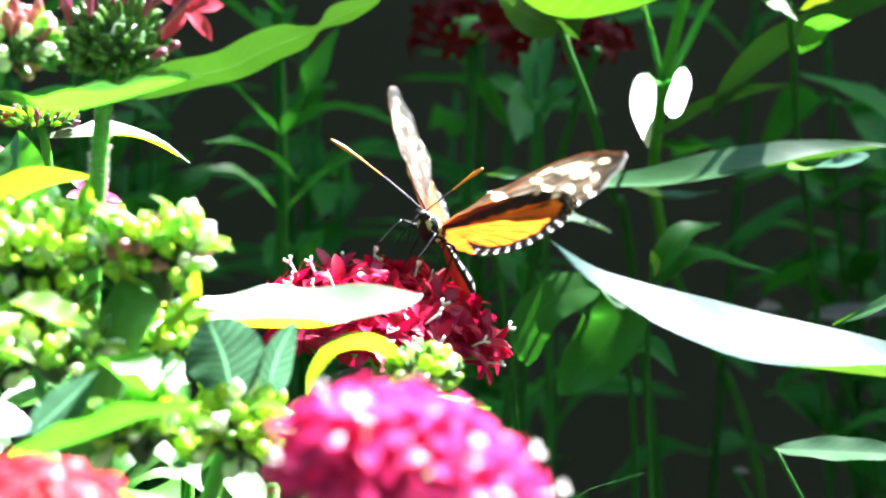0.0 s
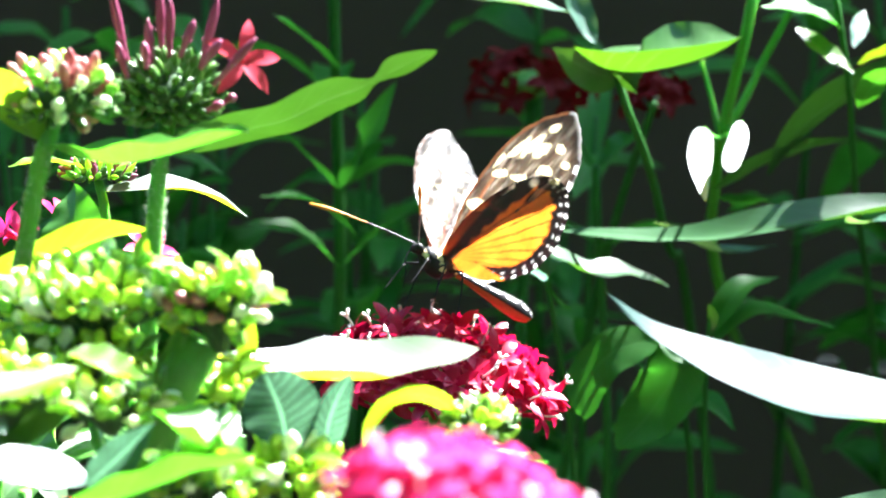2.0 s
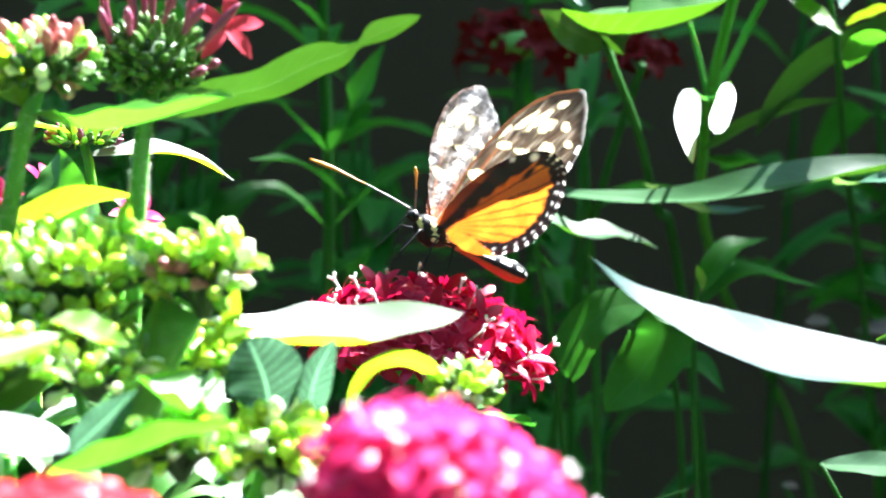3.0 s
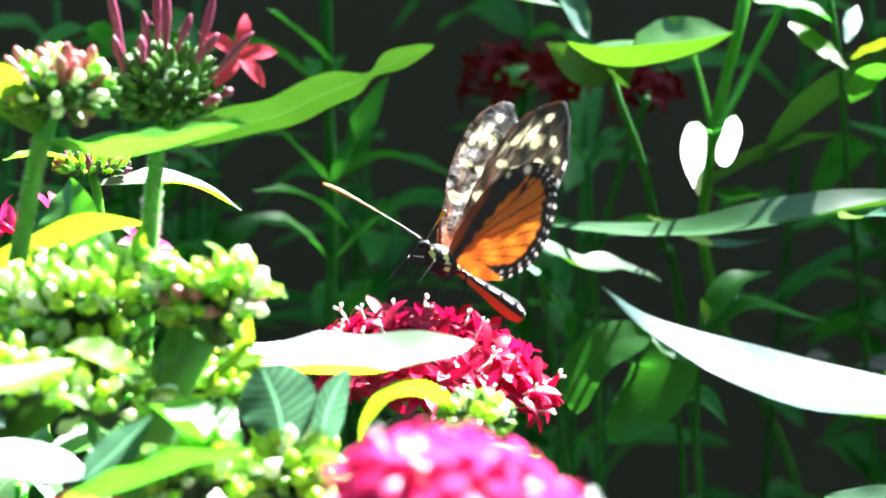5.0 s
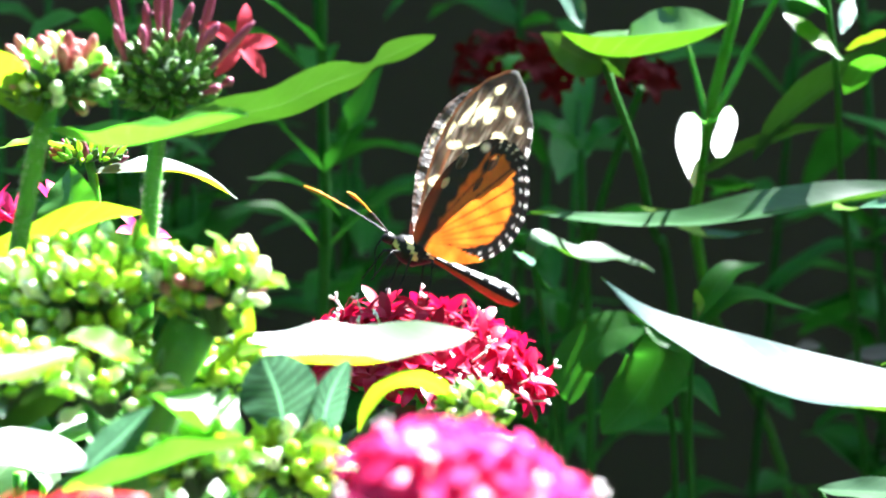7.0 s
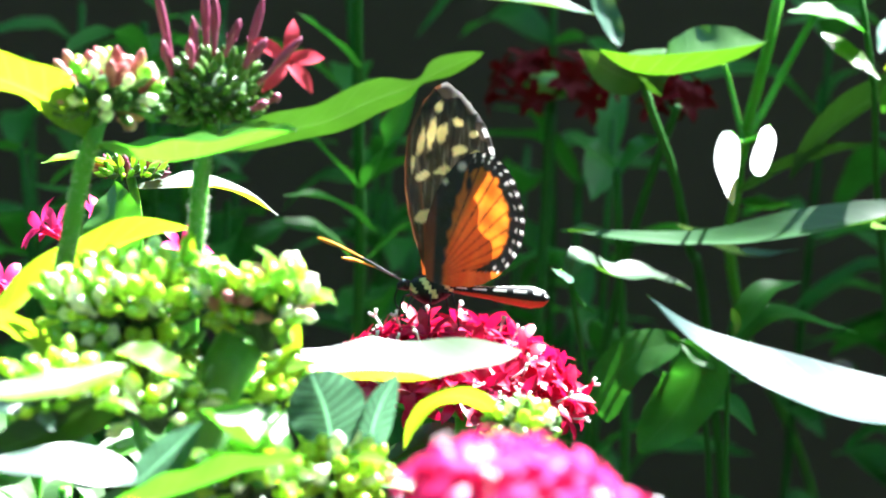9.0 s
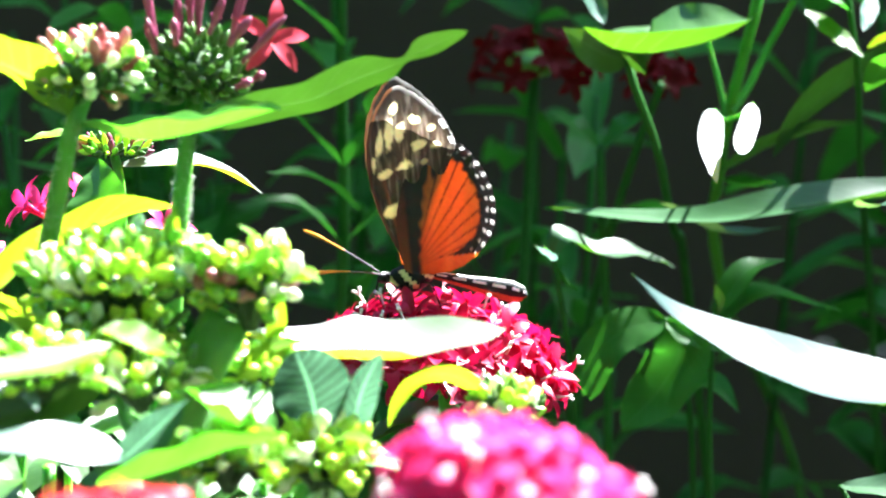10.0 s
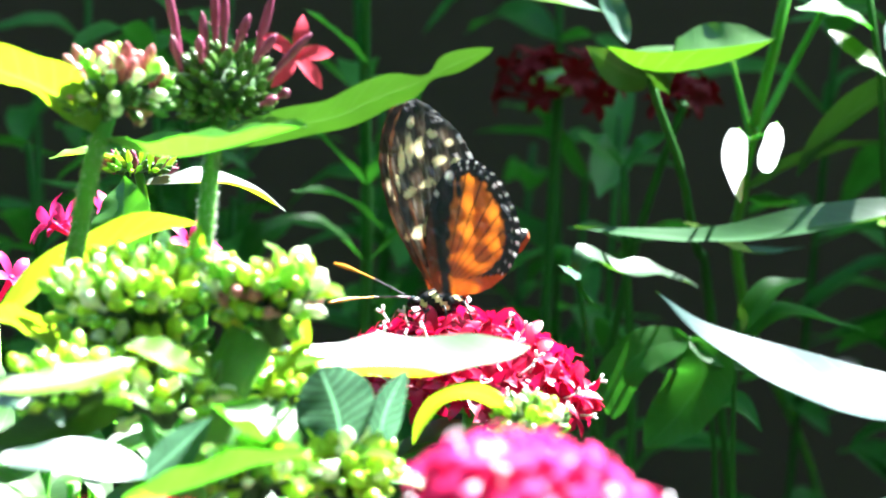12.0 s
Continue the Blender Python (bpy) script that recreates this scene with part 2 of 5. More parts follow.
def leaf_blade(points, width, normal, origin=(0, 0, 0), fold=0.25, wave=0.06, droop=0.0, seed=0, steps=20, across=10, blunt=0.75, sharp=1.0, hang=(1, 0.0), pinch=None, turn=None):
    """A leaf: its midrib runs through the points; fold lifts the two halves; wave ripples the edge; hang bends one half down, fading along the blade; pinch narrows it at one place; turn is the normal at its tip."""
    rnd = random.Random(seed)
    line = spline(points, steps)
    normal, origin = Vector(normal).normalized(), Vector(origin)
    bm = bmesh.new()
    uv = bm.loops.layers.uv.new("blade")
    peak = (blunt / (blunt + sharp)) ** blunt * (sharp / (blunt + sharp)) ** sharp
    phase, turns = rnd.uniform(0, 6), rnd.uniform(2.2, 3.6)
    length = sum((b - a).length for a, b in zip(line, line[1:]))
    grid = []
    for i, p in enumerate(line):
        s = i / steps
        along = (line[min(i + 1, steps)] - line[max(i - 1, 0)]).normalized()
        side = along.cross(normal.lerp(Vector(turn), s) if turn else normal).normalized()
        up = side.cross(along)
        half = 0.5 * width * (s ** blunt * (1 - s) ** sharp) / peak if 0 < s < 1 else 0.0
        half = max(half, 0.0004 if s < 0.5 else 0.0001)
        half *= 1 + 0.05 * math.sin(9 * s + phase)
        if pinch:
            half *= 1 - pinch[1] * math.exp(-((s - pinch[0]) / pinch[2]) ** 2)
        row = []
        for j in range(across + 1):
            q = 2 * j / across - 1
            lift = fold * abs(q) ** 1.3 * half - droop * q * q * half
            lift += wave * width * 0.5 * q * q * math.sin(turns * math.tau * s + phase + (1.3 if q > 0 else 0))
            vein = 0.0015 * width * abs(math.sin(17 * (s - 0.16 * abs(q)))) * (1 - abs(q)) * (half / (0.5 * width))
            bend = hang[1] * abs(q) ** 0.6 if q * hang[0] > 0 else 0.0
            if len(hang) > 2:
                bend *= max(0.0, 1 - s / hang[2])
            row.append((bm.verts.new(p + side * (q * half * math.cos(bend)) + up * (lift + vein - abs(q) * half * math.sin(bend)) - origin), (s, j / across)))
        grid.append(row)
    for a, b in zip(grid, grid[1:]):
        for j in range(across):
            f = bm.faces.new((a[j][0], a[j + 1][0], b[j + 1][0], b[j][0]))
            for loop, corner in zip(f.loops, (a[j], a[j + 1], b[j + 1], b[j])):
                loop[uv].uv = corner[1]
    return bm


LEAVES = [0]


def leaf(owner, points, width, normal, mat=None, label="", **more):
    LEAVES[0] += 1
    return part("leaf", leaf_blade(points, width, normal, owner.matrix_world.translation, seed=LEAVES[0], **more), mat or LEAF, owner, label)


def stem(owner, points, radii, label=""):
    return part("stem", tube(bmesh.new(), [Vector(p) - owner.matrix_world.translation for p in points], radii, count=48), STEM, owner, label)


def hairs(owner, points, radius, count, seed):
    """Fine pale hairs on a stem."""
    rnd = random.Random(seed)
    line = spline([Vector(p) - owner.matrix_world.translation for p in points], 60)
    verts, faces = [], []
    for k in range(count):
        i = rnd.randrange(60)
        along = (line[i + 1] - line[i]).normalized()
        out = Vector((rnd.uniform(-1, 1), rnd.uniform(-1, 1), rnd.uniform(-1, 1)))
        out = (out - along * out.dot(along)).normalized()
        p, side, n = line[i].lerp(line[i + 1], rnd.random()) + out * radius * 0.95, along.cross(out), len(verts)
        verts += [p - side * 0.00006, p + side * 0.00006, p + along * 0.00008, p + out * rnd.uniform(0.0006, 0.0012) + along * rnd.uniform(-0.0002, 0.0003)]
        faces += [(n, n + 1, n + 3), (n + 1, n + 2, n + 3), (n + 2, n, n + 3)]
    me = bpy.data.meshes.new("hairs")
    me.from_pydata(verts, [], faces)
    me.materials.append(STYLE)
    return tagged(part("hairs", me, None, owner, "fine pale hairs"), kind="stuff")


def shade_dark_stem(owner, points, radii):
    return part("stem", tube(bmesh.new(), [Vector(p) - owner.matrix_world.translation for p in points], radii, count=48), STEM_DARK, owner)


def mid_stem(owner, points, radii):
    return part("stem", tube(bmesh.new(), [Vector(p) - owner.matrix_world.translation for p in points], radii, count=48), STEM_MID, owner)


def floret_mesh(name, mats, tube_height, petal, breadth, style=0.0, curl=0.3, seed=0):
    """A five-petalled star on a slender tube that stands on the origin; a forked white style if wanted."""
    rnd = random.Random(seed)
    bm = bmesh.new()
    tube(bm, [(0, 0, 0), (0, 0, tube_height * 0.55), (0, 0, tube_height)], (0.00055, 0.0006, 0.0007, 0.0012), sides=6, count=5)
    for k in range(5):
        a = math.tau * (k + rnd.uniform(-0.1, 0.1)) / 5
        out, side = Vector((math.cos(a), math.sin(a), 0)), Vector((-math.sin(a), math.cos(a), 0))
        lift, rows = rnd.uniform(-0.1, 0.5) + curl, []
        for i in range(5):
            s = i / 4
            w = breadth * 0.5 * (0.55, 0.95, 1.0, 0.72, 0.06)[i]
            c = out * (0.0008 + petal * s) + Vector((0, 0, tube_height + petal * (lift * s - 0.55 * s * s)))
            rows.append([bm.verts.new(c - side * w + Vector((0, 0, 0.12 * w))), bm.verts.new(c - Vector((0, 0, 0.10 * w))), bm.verts.new(c + side * w + Vector((0, 0, 0.12 * w)))])
        for p, q in zip(rows, rows[1:]):
            for j in range(2):
                bm.faces.new((p[j], p[j + 1], q[j + 1], q[j]))
    if style:
        top = tube_height + style
        tube(bm, [(0, 0, tube_height * 0.9), (0.0002, 0, top * 0.96), (0.0003, 0, top)], (0.00028, 0.00034), sides=5, count=3, mat=1)
        for sgn in (-1, 1):
            tube(bm, [(0.0003, 0, top), (0.0003 + sgn * 0.0006, 0.0002, top + 0.0009), (0.0003 + sgn * 0.0011, 0.0003, top + 0.0016)], (0.0004, 0.00045), sides=5, count=2, mat=1)
    return as_mesh(name, bm, mats)


def bud_mesh(name, mats, height, radius, neck=0.35, tip=0.6):
    """A club-shaped bud on its short stalk, standing on the origin, with five sepal teeth at its collar."""
    bm = bmesh.new()
    h = height
    line = [(0, 0, 0), (0, 0, h * 0.3), (0, 0, h * 0.6), (0, 0, h * 0.85), (0, 0, h)]
    tube(bm, line, (radius * neck, radius * neck, radius * neck * 1.15, radius * 0.75, radius, radius * 0.95, radius * tip, radius * 0.15), sides=8, count=12)
    for k in range(5):
        a = math.tau * k / 5
        o, s = Vector((math.cos(a), math.sin(a), 0)), Vector((-math.sin(a), math.cos(a), 0))
        z = Vector((0, 0, h * 0.42))
        r = radius * neck
        v = [bm.verts.new(o * r - s * r * 0.6 + z), bm.verts.new(o * r + s * r * 0.6 + z), bm.verts.new(o * (r + radius * 0.9) + z + Vector((0, 0, radius * 0.9)))]
        bm.faces.new(v)
    return as_mesh(name, bm, mats)


def outward(way, spin=0.0):
    """A turn that lays +z along the way."""
    return Vector(way).to_track_quat("Z", "Y").to_matrix().to_4x4() @ Matrix.Rotation(spin, 4, "Z")


def dome(count, rx, rz, low=-0.15, seed=0, jitter=0.12):
    """Evenly scattered places on a dome and the ways that they point."""
    rnd = random.Random(seed)
    for i in range(count):
        h = 1 - (1 - low) * (i + 0.5) / count
        a = i * 2.399963 + rnd.uniform(-jitter, jitter)
        r = math.sqrt(max(0.0, 1 - h * h))
        way = Vector((math.cos(a) * r, math.sin(a) * r, h + rnd.uniform(-jitter, jitter) * 0.5))
        yield Vector((way.x * rx, way.y * rx, way.z * rz)), way.normalized(), rnd


def flower_head(owner, centre, meshes, count, rx, rz, reach, name, core, label="", low=-0.15, seed=0, spread=0.75, lean=(0, 0, 0), crown=()):
    """A domed cluster: a rounded green core and its many florets or buds, each a piece of its own."""
    centre = Vector(centre) - owner.matrix_world.translation
    bm = bmesh.new()
    bmesh.ops.create_icosphere(bm, subdivisions=3, radius=1.0)
    for v in bm.verts:
        bump = 1 + 0.12 * noise.noise(v.co * 3.1 + Vector((seed, 0, 0)))
        v.co = Vector((v.co.x * max(rx - reach, rx * 0.35), v.co.y * max(rx - reach, rx * 0.35), v.co.z * max(rz - reach, rz * 0.35))) * bump
    head = part("flower_head", bm, core, owner, label, Matrix.Translation(centre))
    tilt = outward(Vector((0, 0, 1)) + Vector(lean))
    for p, way, rnd in dome(count, rx, rz, low, seed):
        aim = (way * spread + Vector((0, 0, 1 - spread)) + Vector([rnd.uniform(-0.18, 0.18) for _ in range(3)])).normalized()
        some = crown if crown and way.z > 0.4 else meshes
        me = some[rnd.randrange(len(some))]
        size = rnd.uniform(0.85, 1.12)
        m = tilt @ Matrix.Translation(p - aim * reach * size) @ outward(aim, rnd.uniform(0, 6)) @ Matrix.Diagonal((size, size, size, 1))
        part(name, me, None, head, "", m)
    return head


def bud_mass(owner, centre, rx, rz, clusters, each, seed, meshes, label="", low=-0.5):
    """A loose head of bud clusters, each on its own short stalk, with small bracts between."""
    rnd = random.Random(seed)
    centre = Vector(centre) - owner.matrix_world.translation
    bm = bmesh.new()
    ends = []
    for p, way, _ in dome(clusters, rx * 0.78, rz * 0.78, low, seed, 0.3):
        p = p * rnd.uniform(0.75, 1.1)
        tube(bm, [Vector((0, 0, -rz)), p * 0.5 + Vector((0, 0, -0.3 * rz)), p], (0.0013, 0.0007), sides=6, count=5)
        ends.append((p, (way * 0.6 + Vector((rnd.uniform(-0.3, 0.3), rnd.uniform(-0.3, 0.3), 0.5))).normalized()))
    head = part("flower_head", bm, HEART, owner, label, Matrix.Translation(centre))
    for p, aim in ends:
        turn = outward(aim, rnd.uniform(0, 6))
        for q, way, _ in dome(each, 0.0052, 0.0042, 0.0, rnd.randrange(999), 0.45):
            size = rnd.uniform(0.75, 1.25)
            go = (way * 0.8 + Vector((0, 0, 0.4))).normalized()
            m = Matrix.Translation(p) @ turn @ Matrix.Translation(q - go * 0.0045) @ outward(go, rnd.uniform(0, 6)) @ Matrix.Diagonal((size, size, size, 1))
            part("bud", meshes[rnd.randrange(len(meshes))], None, head, "", m)
        if rnd.random() < 0.8:
            side = Vector((rnd.uniform(-1, 1), rnd.uniform(-1, 0.6), rnd.uniform(-0.2, 0.5))).normalized()
            n = rnd.uniform(0.007, 0.013)
            part("bract", leaf_blade([p, p + side * n * 0.5 + Vector((0, 0, 0.0012)), p + side * n], n * 0.36, (0.25, -0.4, 0.9), seed=rnd.randrange(99), steps=8, across=4), LEAF_YOUNG, head)
    return head


# ---------------------------------------------------------------- ground
def build_ground():
    bm = bmesh.new()
    bmesh.ops.create_grid(bm, x_segments=120, y_segments=120, size=1.0)
    for v in bm.verts:
        far = max(abs(v.co.x), abs(v.co.y))
        grow = 3.0 + 900.0 * max(0.0, far - 0.5) ** 4
        v.co.x, v.co.y = v.co.x * grow, v.co.y * grow
        v.co.z = (0.02 * noise.noise(v.co * 2.0) + 0.008 * noise.noise(v.co * 11.0)) * (1 if far < 0.6 else 0.2) - 0.012
    tagged(new("ground", as_mesh("ground", bm, SOIL)), "dark damp garden soil under the planting", "soil", kind="structure")


build_ground()

# ---------------------------------------------------------------- floret and bud shapes
CRIMSON_STARS = [floret_mesh("crimson_star", [CRIMSON, STYLE], 0.011, 0.0066, 0.0032, st, cu, i) for i, (st, cu) in enumerate(((0.0, 0.3), (0.0055, 0.6), (0.0, 0.8), (0.0, 0.5), (0.0, 1.0)))]
PINK_STARS = [floret_mesh("pink_star", [PINK, STYLE], 0.010, 0.0060, 0.0032, st, cu, 20 + i) for i, (cu, st) in enumerate(((0.3, 0.0), (0.6, 0.0), (0.1, 0.0), (0.5, 0.0), (0.4, 0.0035)))]
CORAL_STARS = [floret_mesh("coral_star", [CORAL, STYLE], 0.010, 0.0058, 0.0032, 0.0, cu, 30 + i) for i, cu in enumerate((0.3, 0.6, 0.1))]
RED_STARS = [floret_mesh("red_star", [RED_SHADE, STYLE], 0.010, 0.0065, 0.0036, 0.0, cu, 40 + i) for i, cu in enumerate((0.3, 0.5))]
ROSE_STAR = floret_mesh("rose_star", [STAR, STYLE], 0.006, 0.0082, 0.0034, 0.0, 0.25, 51)
MAGENTA_STAR = floret_mesh("magenta_star", [PINK, STYLE], 0.010, 0.0068, 0.0030, 0.0, 0.7, 52)
GREEN_BUDS = [bud_mesh("green_bud", m, h, r, 0.35, 0.75) for m, h, r in ((BUD_GREEN, 0.0058, 0.0015), (BUD_CREAM, 0.0054, 0.0015), (BUD_LIME, 0.0062, 0.0016))]
MIXED_BUDS = GREEN_BUDS + [bud_mesh("green_bud", m, h, r, 0.35, 0.75) for m, h, r in ((BUD_LIME, 0.0054, 0.0017), (BUD_GREEN, 0.0064, 0.0014), (BUD_LIME, 0.0058, 0.0014))]
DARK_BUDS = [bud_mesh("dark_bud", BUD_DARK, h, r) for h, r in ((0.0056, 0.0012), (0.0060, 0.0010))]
SMALL_BUDS = [bud_mesh("small_bud", m, h, r) for m, h, r in ((BUD_GREEN, 0.0055, 0.0008), (BUD_DARK, 0.0050, 0.0009), (BUD_MAUVE, 0.0052, 0.0010), (BUD_LIME, 0.0065, 0.0007))]
PINK_BUDS = [bud_mesh("pink_bud", BUD_PINK, h, r, 0.5, 0.8) for h, r in ((0.0075, 0.0013), (0.0100, 0.0015), (0.0050, 0.0014))]
MAUVE_BUDS = [bud_mesh("mauve_bud", BUD_MAUVE, h, r, 0.55, 0.8) for h, r in ((0.0160, 0.0014), (0.0100, 0.0014))]


# ---------------------------------------------------------------- plant with the rose star
def plant_with_star():
    base = (-0.075, -0.185, 0)
    own = thing("pentas_plant", base, "pentas stem with mauve buds and one open rose star flower", "plant", "flowering pentas plants")
    top = (-0.0467, -0.1970, 0.6572)
    stem(own, [base, (-0.066, -0.19, 0.35), (-0.0488, -0.1970, 0.6332), (-0.0480, -0.1970, 0.6452), top, (-0.0442, -0.1950, 0.6690)], (0.0026, 0.0018))
    hairs(own, [(-0.0488, -0.1970, 0.6332), (-0.0480, -0.1970, 0.6452), top], 0.0020, 380, 1)
    rib = [(-0.0470, -0.1970, 0.6585), (-0.0385, -0.1990, 0.6613), (-0.0295, -0.2010, 0.6638), (-0.0200, -0.2040, 0.6662), (-0.0116, -0.2070, 0.6705), (-0.0034, -0.2090, 0.6738), (0.0037, -0.2110, 0.6777), (0.0117, -0.2140, 0.6815)]
    leaf(own, rib, 0.0140, (-0.30, 0.62, 0.72), LEAF, label="long green leaf seen from below", wave=0.015, fold=0.10, steps=40, blunt=0.45, sharp=0.55, pinch=(0.77, 0.8, 0.06))
    leaf(own, [(-0.0652, -0.2050, 0.6602), (-0.0607, -0.2150, 0.6594), (-0.0533, -0.2240, 0.6595), (-0.0460, -0.2320, 0.6615), (-0.0366, -0.2400, 0.6648), (-0.0263, -0.2460, 0.6686)], 0.0210, (0.1, -0.16, 0.98), LEAF_LIME, "green leaf with a pale upper rim", fold=0.42, blunt=0.5, sharp=0.8)
    hc = Vector((-0.0444, -0.1950, 0.6713))
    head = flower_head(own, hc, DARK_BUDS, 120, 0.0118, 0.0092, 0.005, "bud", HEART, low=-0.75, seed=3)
    for k, (foot, tip) in enumerate((((-0.0524, -0.1960, 0.6727), (-0.0571, -0.1965, 0.6953)), ((-0.0478, -0.2000, 0.6749), (-0.0489, -0.2005, 0.6876)), ((-0.0462, -0.1940, 0.6767), (-0.0465, -0.1945, 0.6934)), ((-0.0445, -0.1970, 0.6788), (-0.0442, -0.1975, 0.6913)), ((-0.0421, -0.2010, 0.6791), (-0.0389, -0.2015, 0.6871)), ((-0.0385, -0.1960, 0.6745), (-0.0341, -0.1965, 0.6913)), ((-0.0379, -0.2030, 0.6770), (-0.0332, -0.2035, 0.6832)), ((-0.0351, -0.2035, 0.6735), (-0.0259, -0.2040, 0.6835)), ((-0.0530, -0.2030, 0.6751), (-0.0551, -0.2035, 0.6828)), ((-0.0488, -0.2040, 0.6770), (-0.0494, -0.2045, 0.6829)), ((-0.0330, -0.2000, 0.6696), (-0.0304, -0.2005, 0.6711)), ((-0.0365, -0.2030, 0.6681), (-0.0329, -0.2035, 0.6699)))):
        foot, tip = Vector(foot), Vector(tip)
        long = (tip - foot).length
        me = MAUVE_BUDS[0] if long > 0.013 else MAUVE_BUDS[1]
        part("tall_bud", me, None, head, "", Matrix.Translation(foot - hc) @ outward(tip - foot, k) @ Matrix.Diagonal((0.76, 0.76, long / (0.016 if long > 0.013 else 0.010), 1)))
    aim = Vector((0.35, -0.80, 0.35)).normalized()
    at = Vector((-0.0293, -0.196, 0.6781)) - hc
    part("star_flower", ROSE_STAR, None, head, "open five-petalled rose flower", Matrix.Translation(at - aim * 0.006) @ outward(aim, 0.1))
    part("stalk", tube(bmesh.new(), [Vector((-0.0349, -0.195, 0.6729)) - hc - Vector((0.002, 0, 0.002)), Vector((-0.0349, -0.195, 0.6729)) - hc, at - aim * 0.006], (0.0007, 0.0006), sides=6, count=8), BUD_MAUVE, head)


def plant_with_pale_buds():
    base = (-0.105, -0.20, 0)
    own = thing("pentas_plant", base, "pentas stem topped by a head of pale pink buds", "plant", "flowering pentas plants")
    top = (-0.0694, -0.2170, 0.6628)
    stem(own, [base, (-0.09, -0.205, 0.35), (-0.0751, -0.2120, 0.6365), (-0.0721, -0.2150, 0.6511), top, (-0.0664, -0.2170, 0.6712)], (0.0028, 0.0019))
    hairs(own, [(-0.0751, -0.2120, 0.6365), (-0.0721, -0.2150, 0.6511), top], 0.0020, 380, 2)
    leaf(own, [(-0.0706, -0.2170, 0.6635), (-0.0766, -0.2220, 0.6709), (-0.0887, -0.2300, 0.6774), (-0.1060, -0.2400, 0.6811)], 0.019, (0.25, 0.55, 0.8), LEAF_YOUNG, "yellow-green leaf with the sun behind it")
    flower_head(own, (-0.0656, -0.2170, 0.6728), GREEN_BUDS[:2] + DARK_BUDS + DARK_BUDS + PINK_BUDS[2:], 92, 0.0122, 0.0090, 0.005, "bud", HEART, low=-0.7, seed=5, crown=PINK_BUDS[2:] + PINK_BUDS[2:] + PINK_BUDS[:1] + GREEN_BUDS[:2])


def plant_with_small_buds():
    base = (-0.085, -0.03, 0)
    own = thing("pentas_plant", base, "slender pentas stem with a small head of tight buds", "plant", "flowering pentas plants")
    top = (-0.0695, -0.0400, 0.6321)
    stem(own, [base, (-0.083, -0.035, 0.4), (-0.0683, -0.0400, 0.6147), top, (-0.0704, -0.0400, 0.6356)], (0.0022, 0.0012))
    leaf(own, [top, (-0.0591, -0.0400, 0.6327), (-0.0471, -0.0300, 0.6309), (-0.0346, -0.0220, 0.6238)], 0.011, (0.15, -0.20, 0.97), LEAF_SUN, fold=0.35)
    leaf(own, [(-0.0728, -0.0400, 0.6377), (-0.0821, -0.0450, 0.6401), (-0.0913, -0.0500, 0.6396)], 0.009, (0, -0.05, 1), LEAF_YOUNG)
    flower_head(own, (-0.0705, -0.0400, 0.6367), SMALL_BUDS, 60, 0.0100, 0.0046, 0.005, "bud", HEART, low=-0.2, seed=7)
    for k, (p, aim) in enumerate((((-0.0840, -0.1000, 0.6295), (-0.5, -0.4, 0.8)), ((-0.0756, -0.1000, 0.6318), (0.5, -0.4, 0.8)), ((-0.0556, -0.1000, 0.6249), (0.3, -0.5, 0.6)), ((-0.0969, -0.1000, 0.6167), (0.4, -0.5, 0.7)), ((-0.0865, -0.1050, 0.6301), (-0.8, -0.3, 0.5)), ((-0.0543, -0.1000, 0.6233), (0.9, -0.3, 0.1)))):
        aim = Vector(aim).normalized()
        foot = Vector(p) - aim * 0.009 - Vector(own.location)
        part("star_flower", MAGENTA_STAR, None, own, "small magenta star flower", Matrix.Translation(foot) @ outward(aim, k))
        part("stalk", tube(bmesh.new(), [foot, foot + Vector((0.001, 0, -0.02)), foot + Vector((0.0, 0.01, -0.12)), Vector((0, 0, 0.3))], (0.0007, 0.0012), sides=6, count=10), STEM, own)


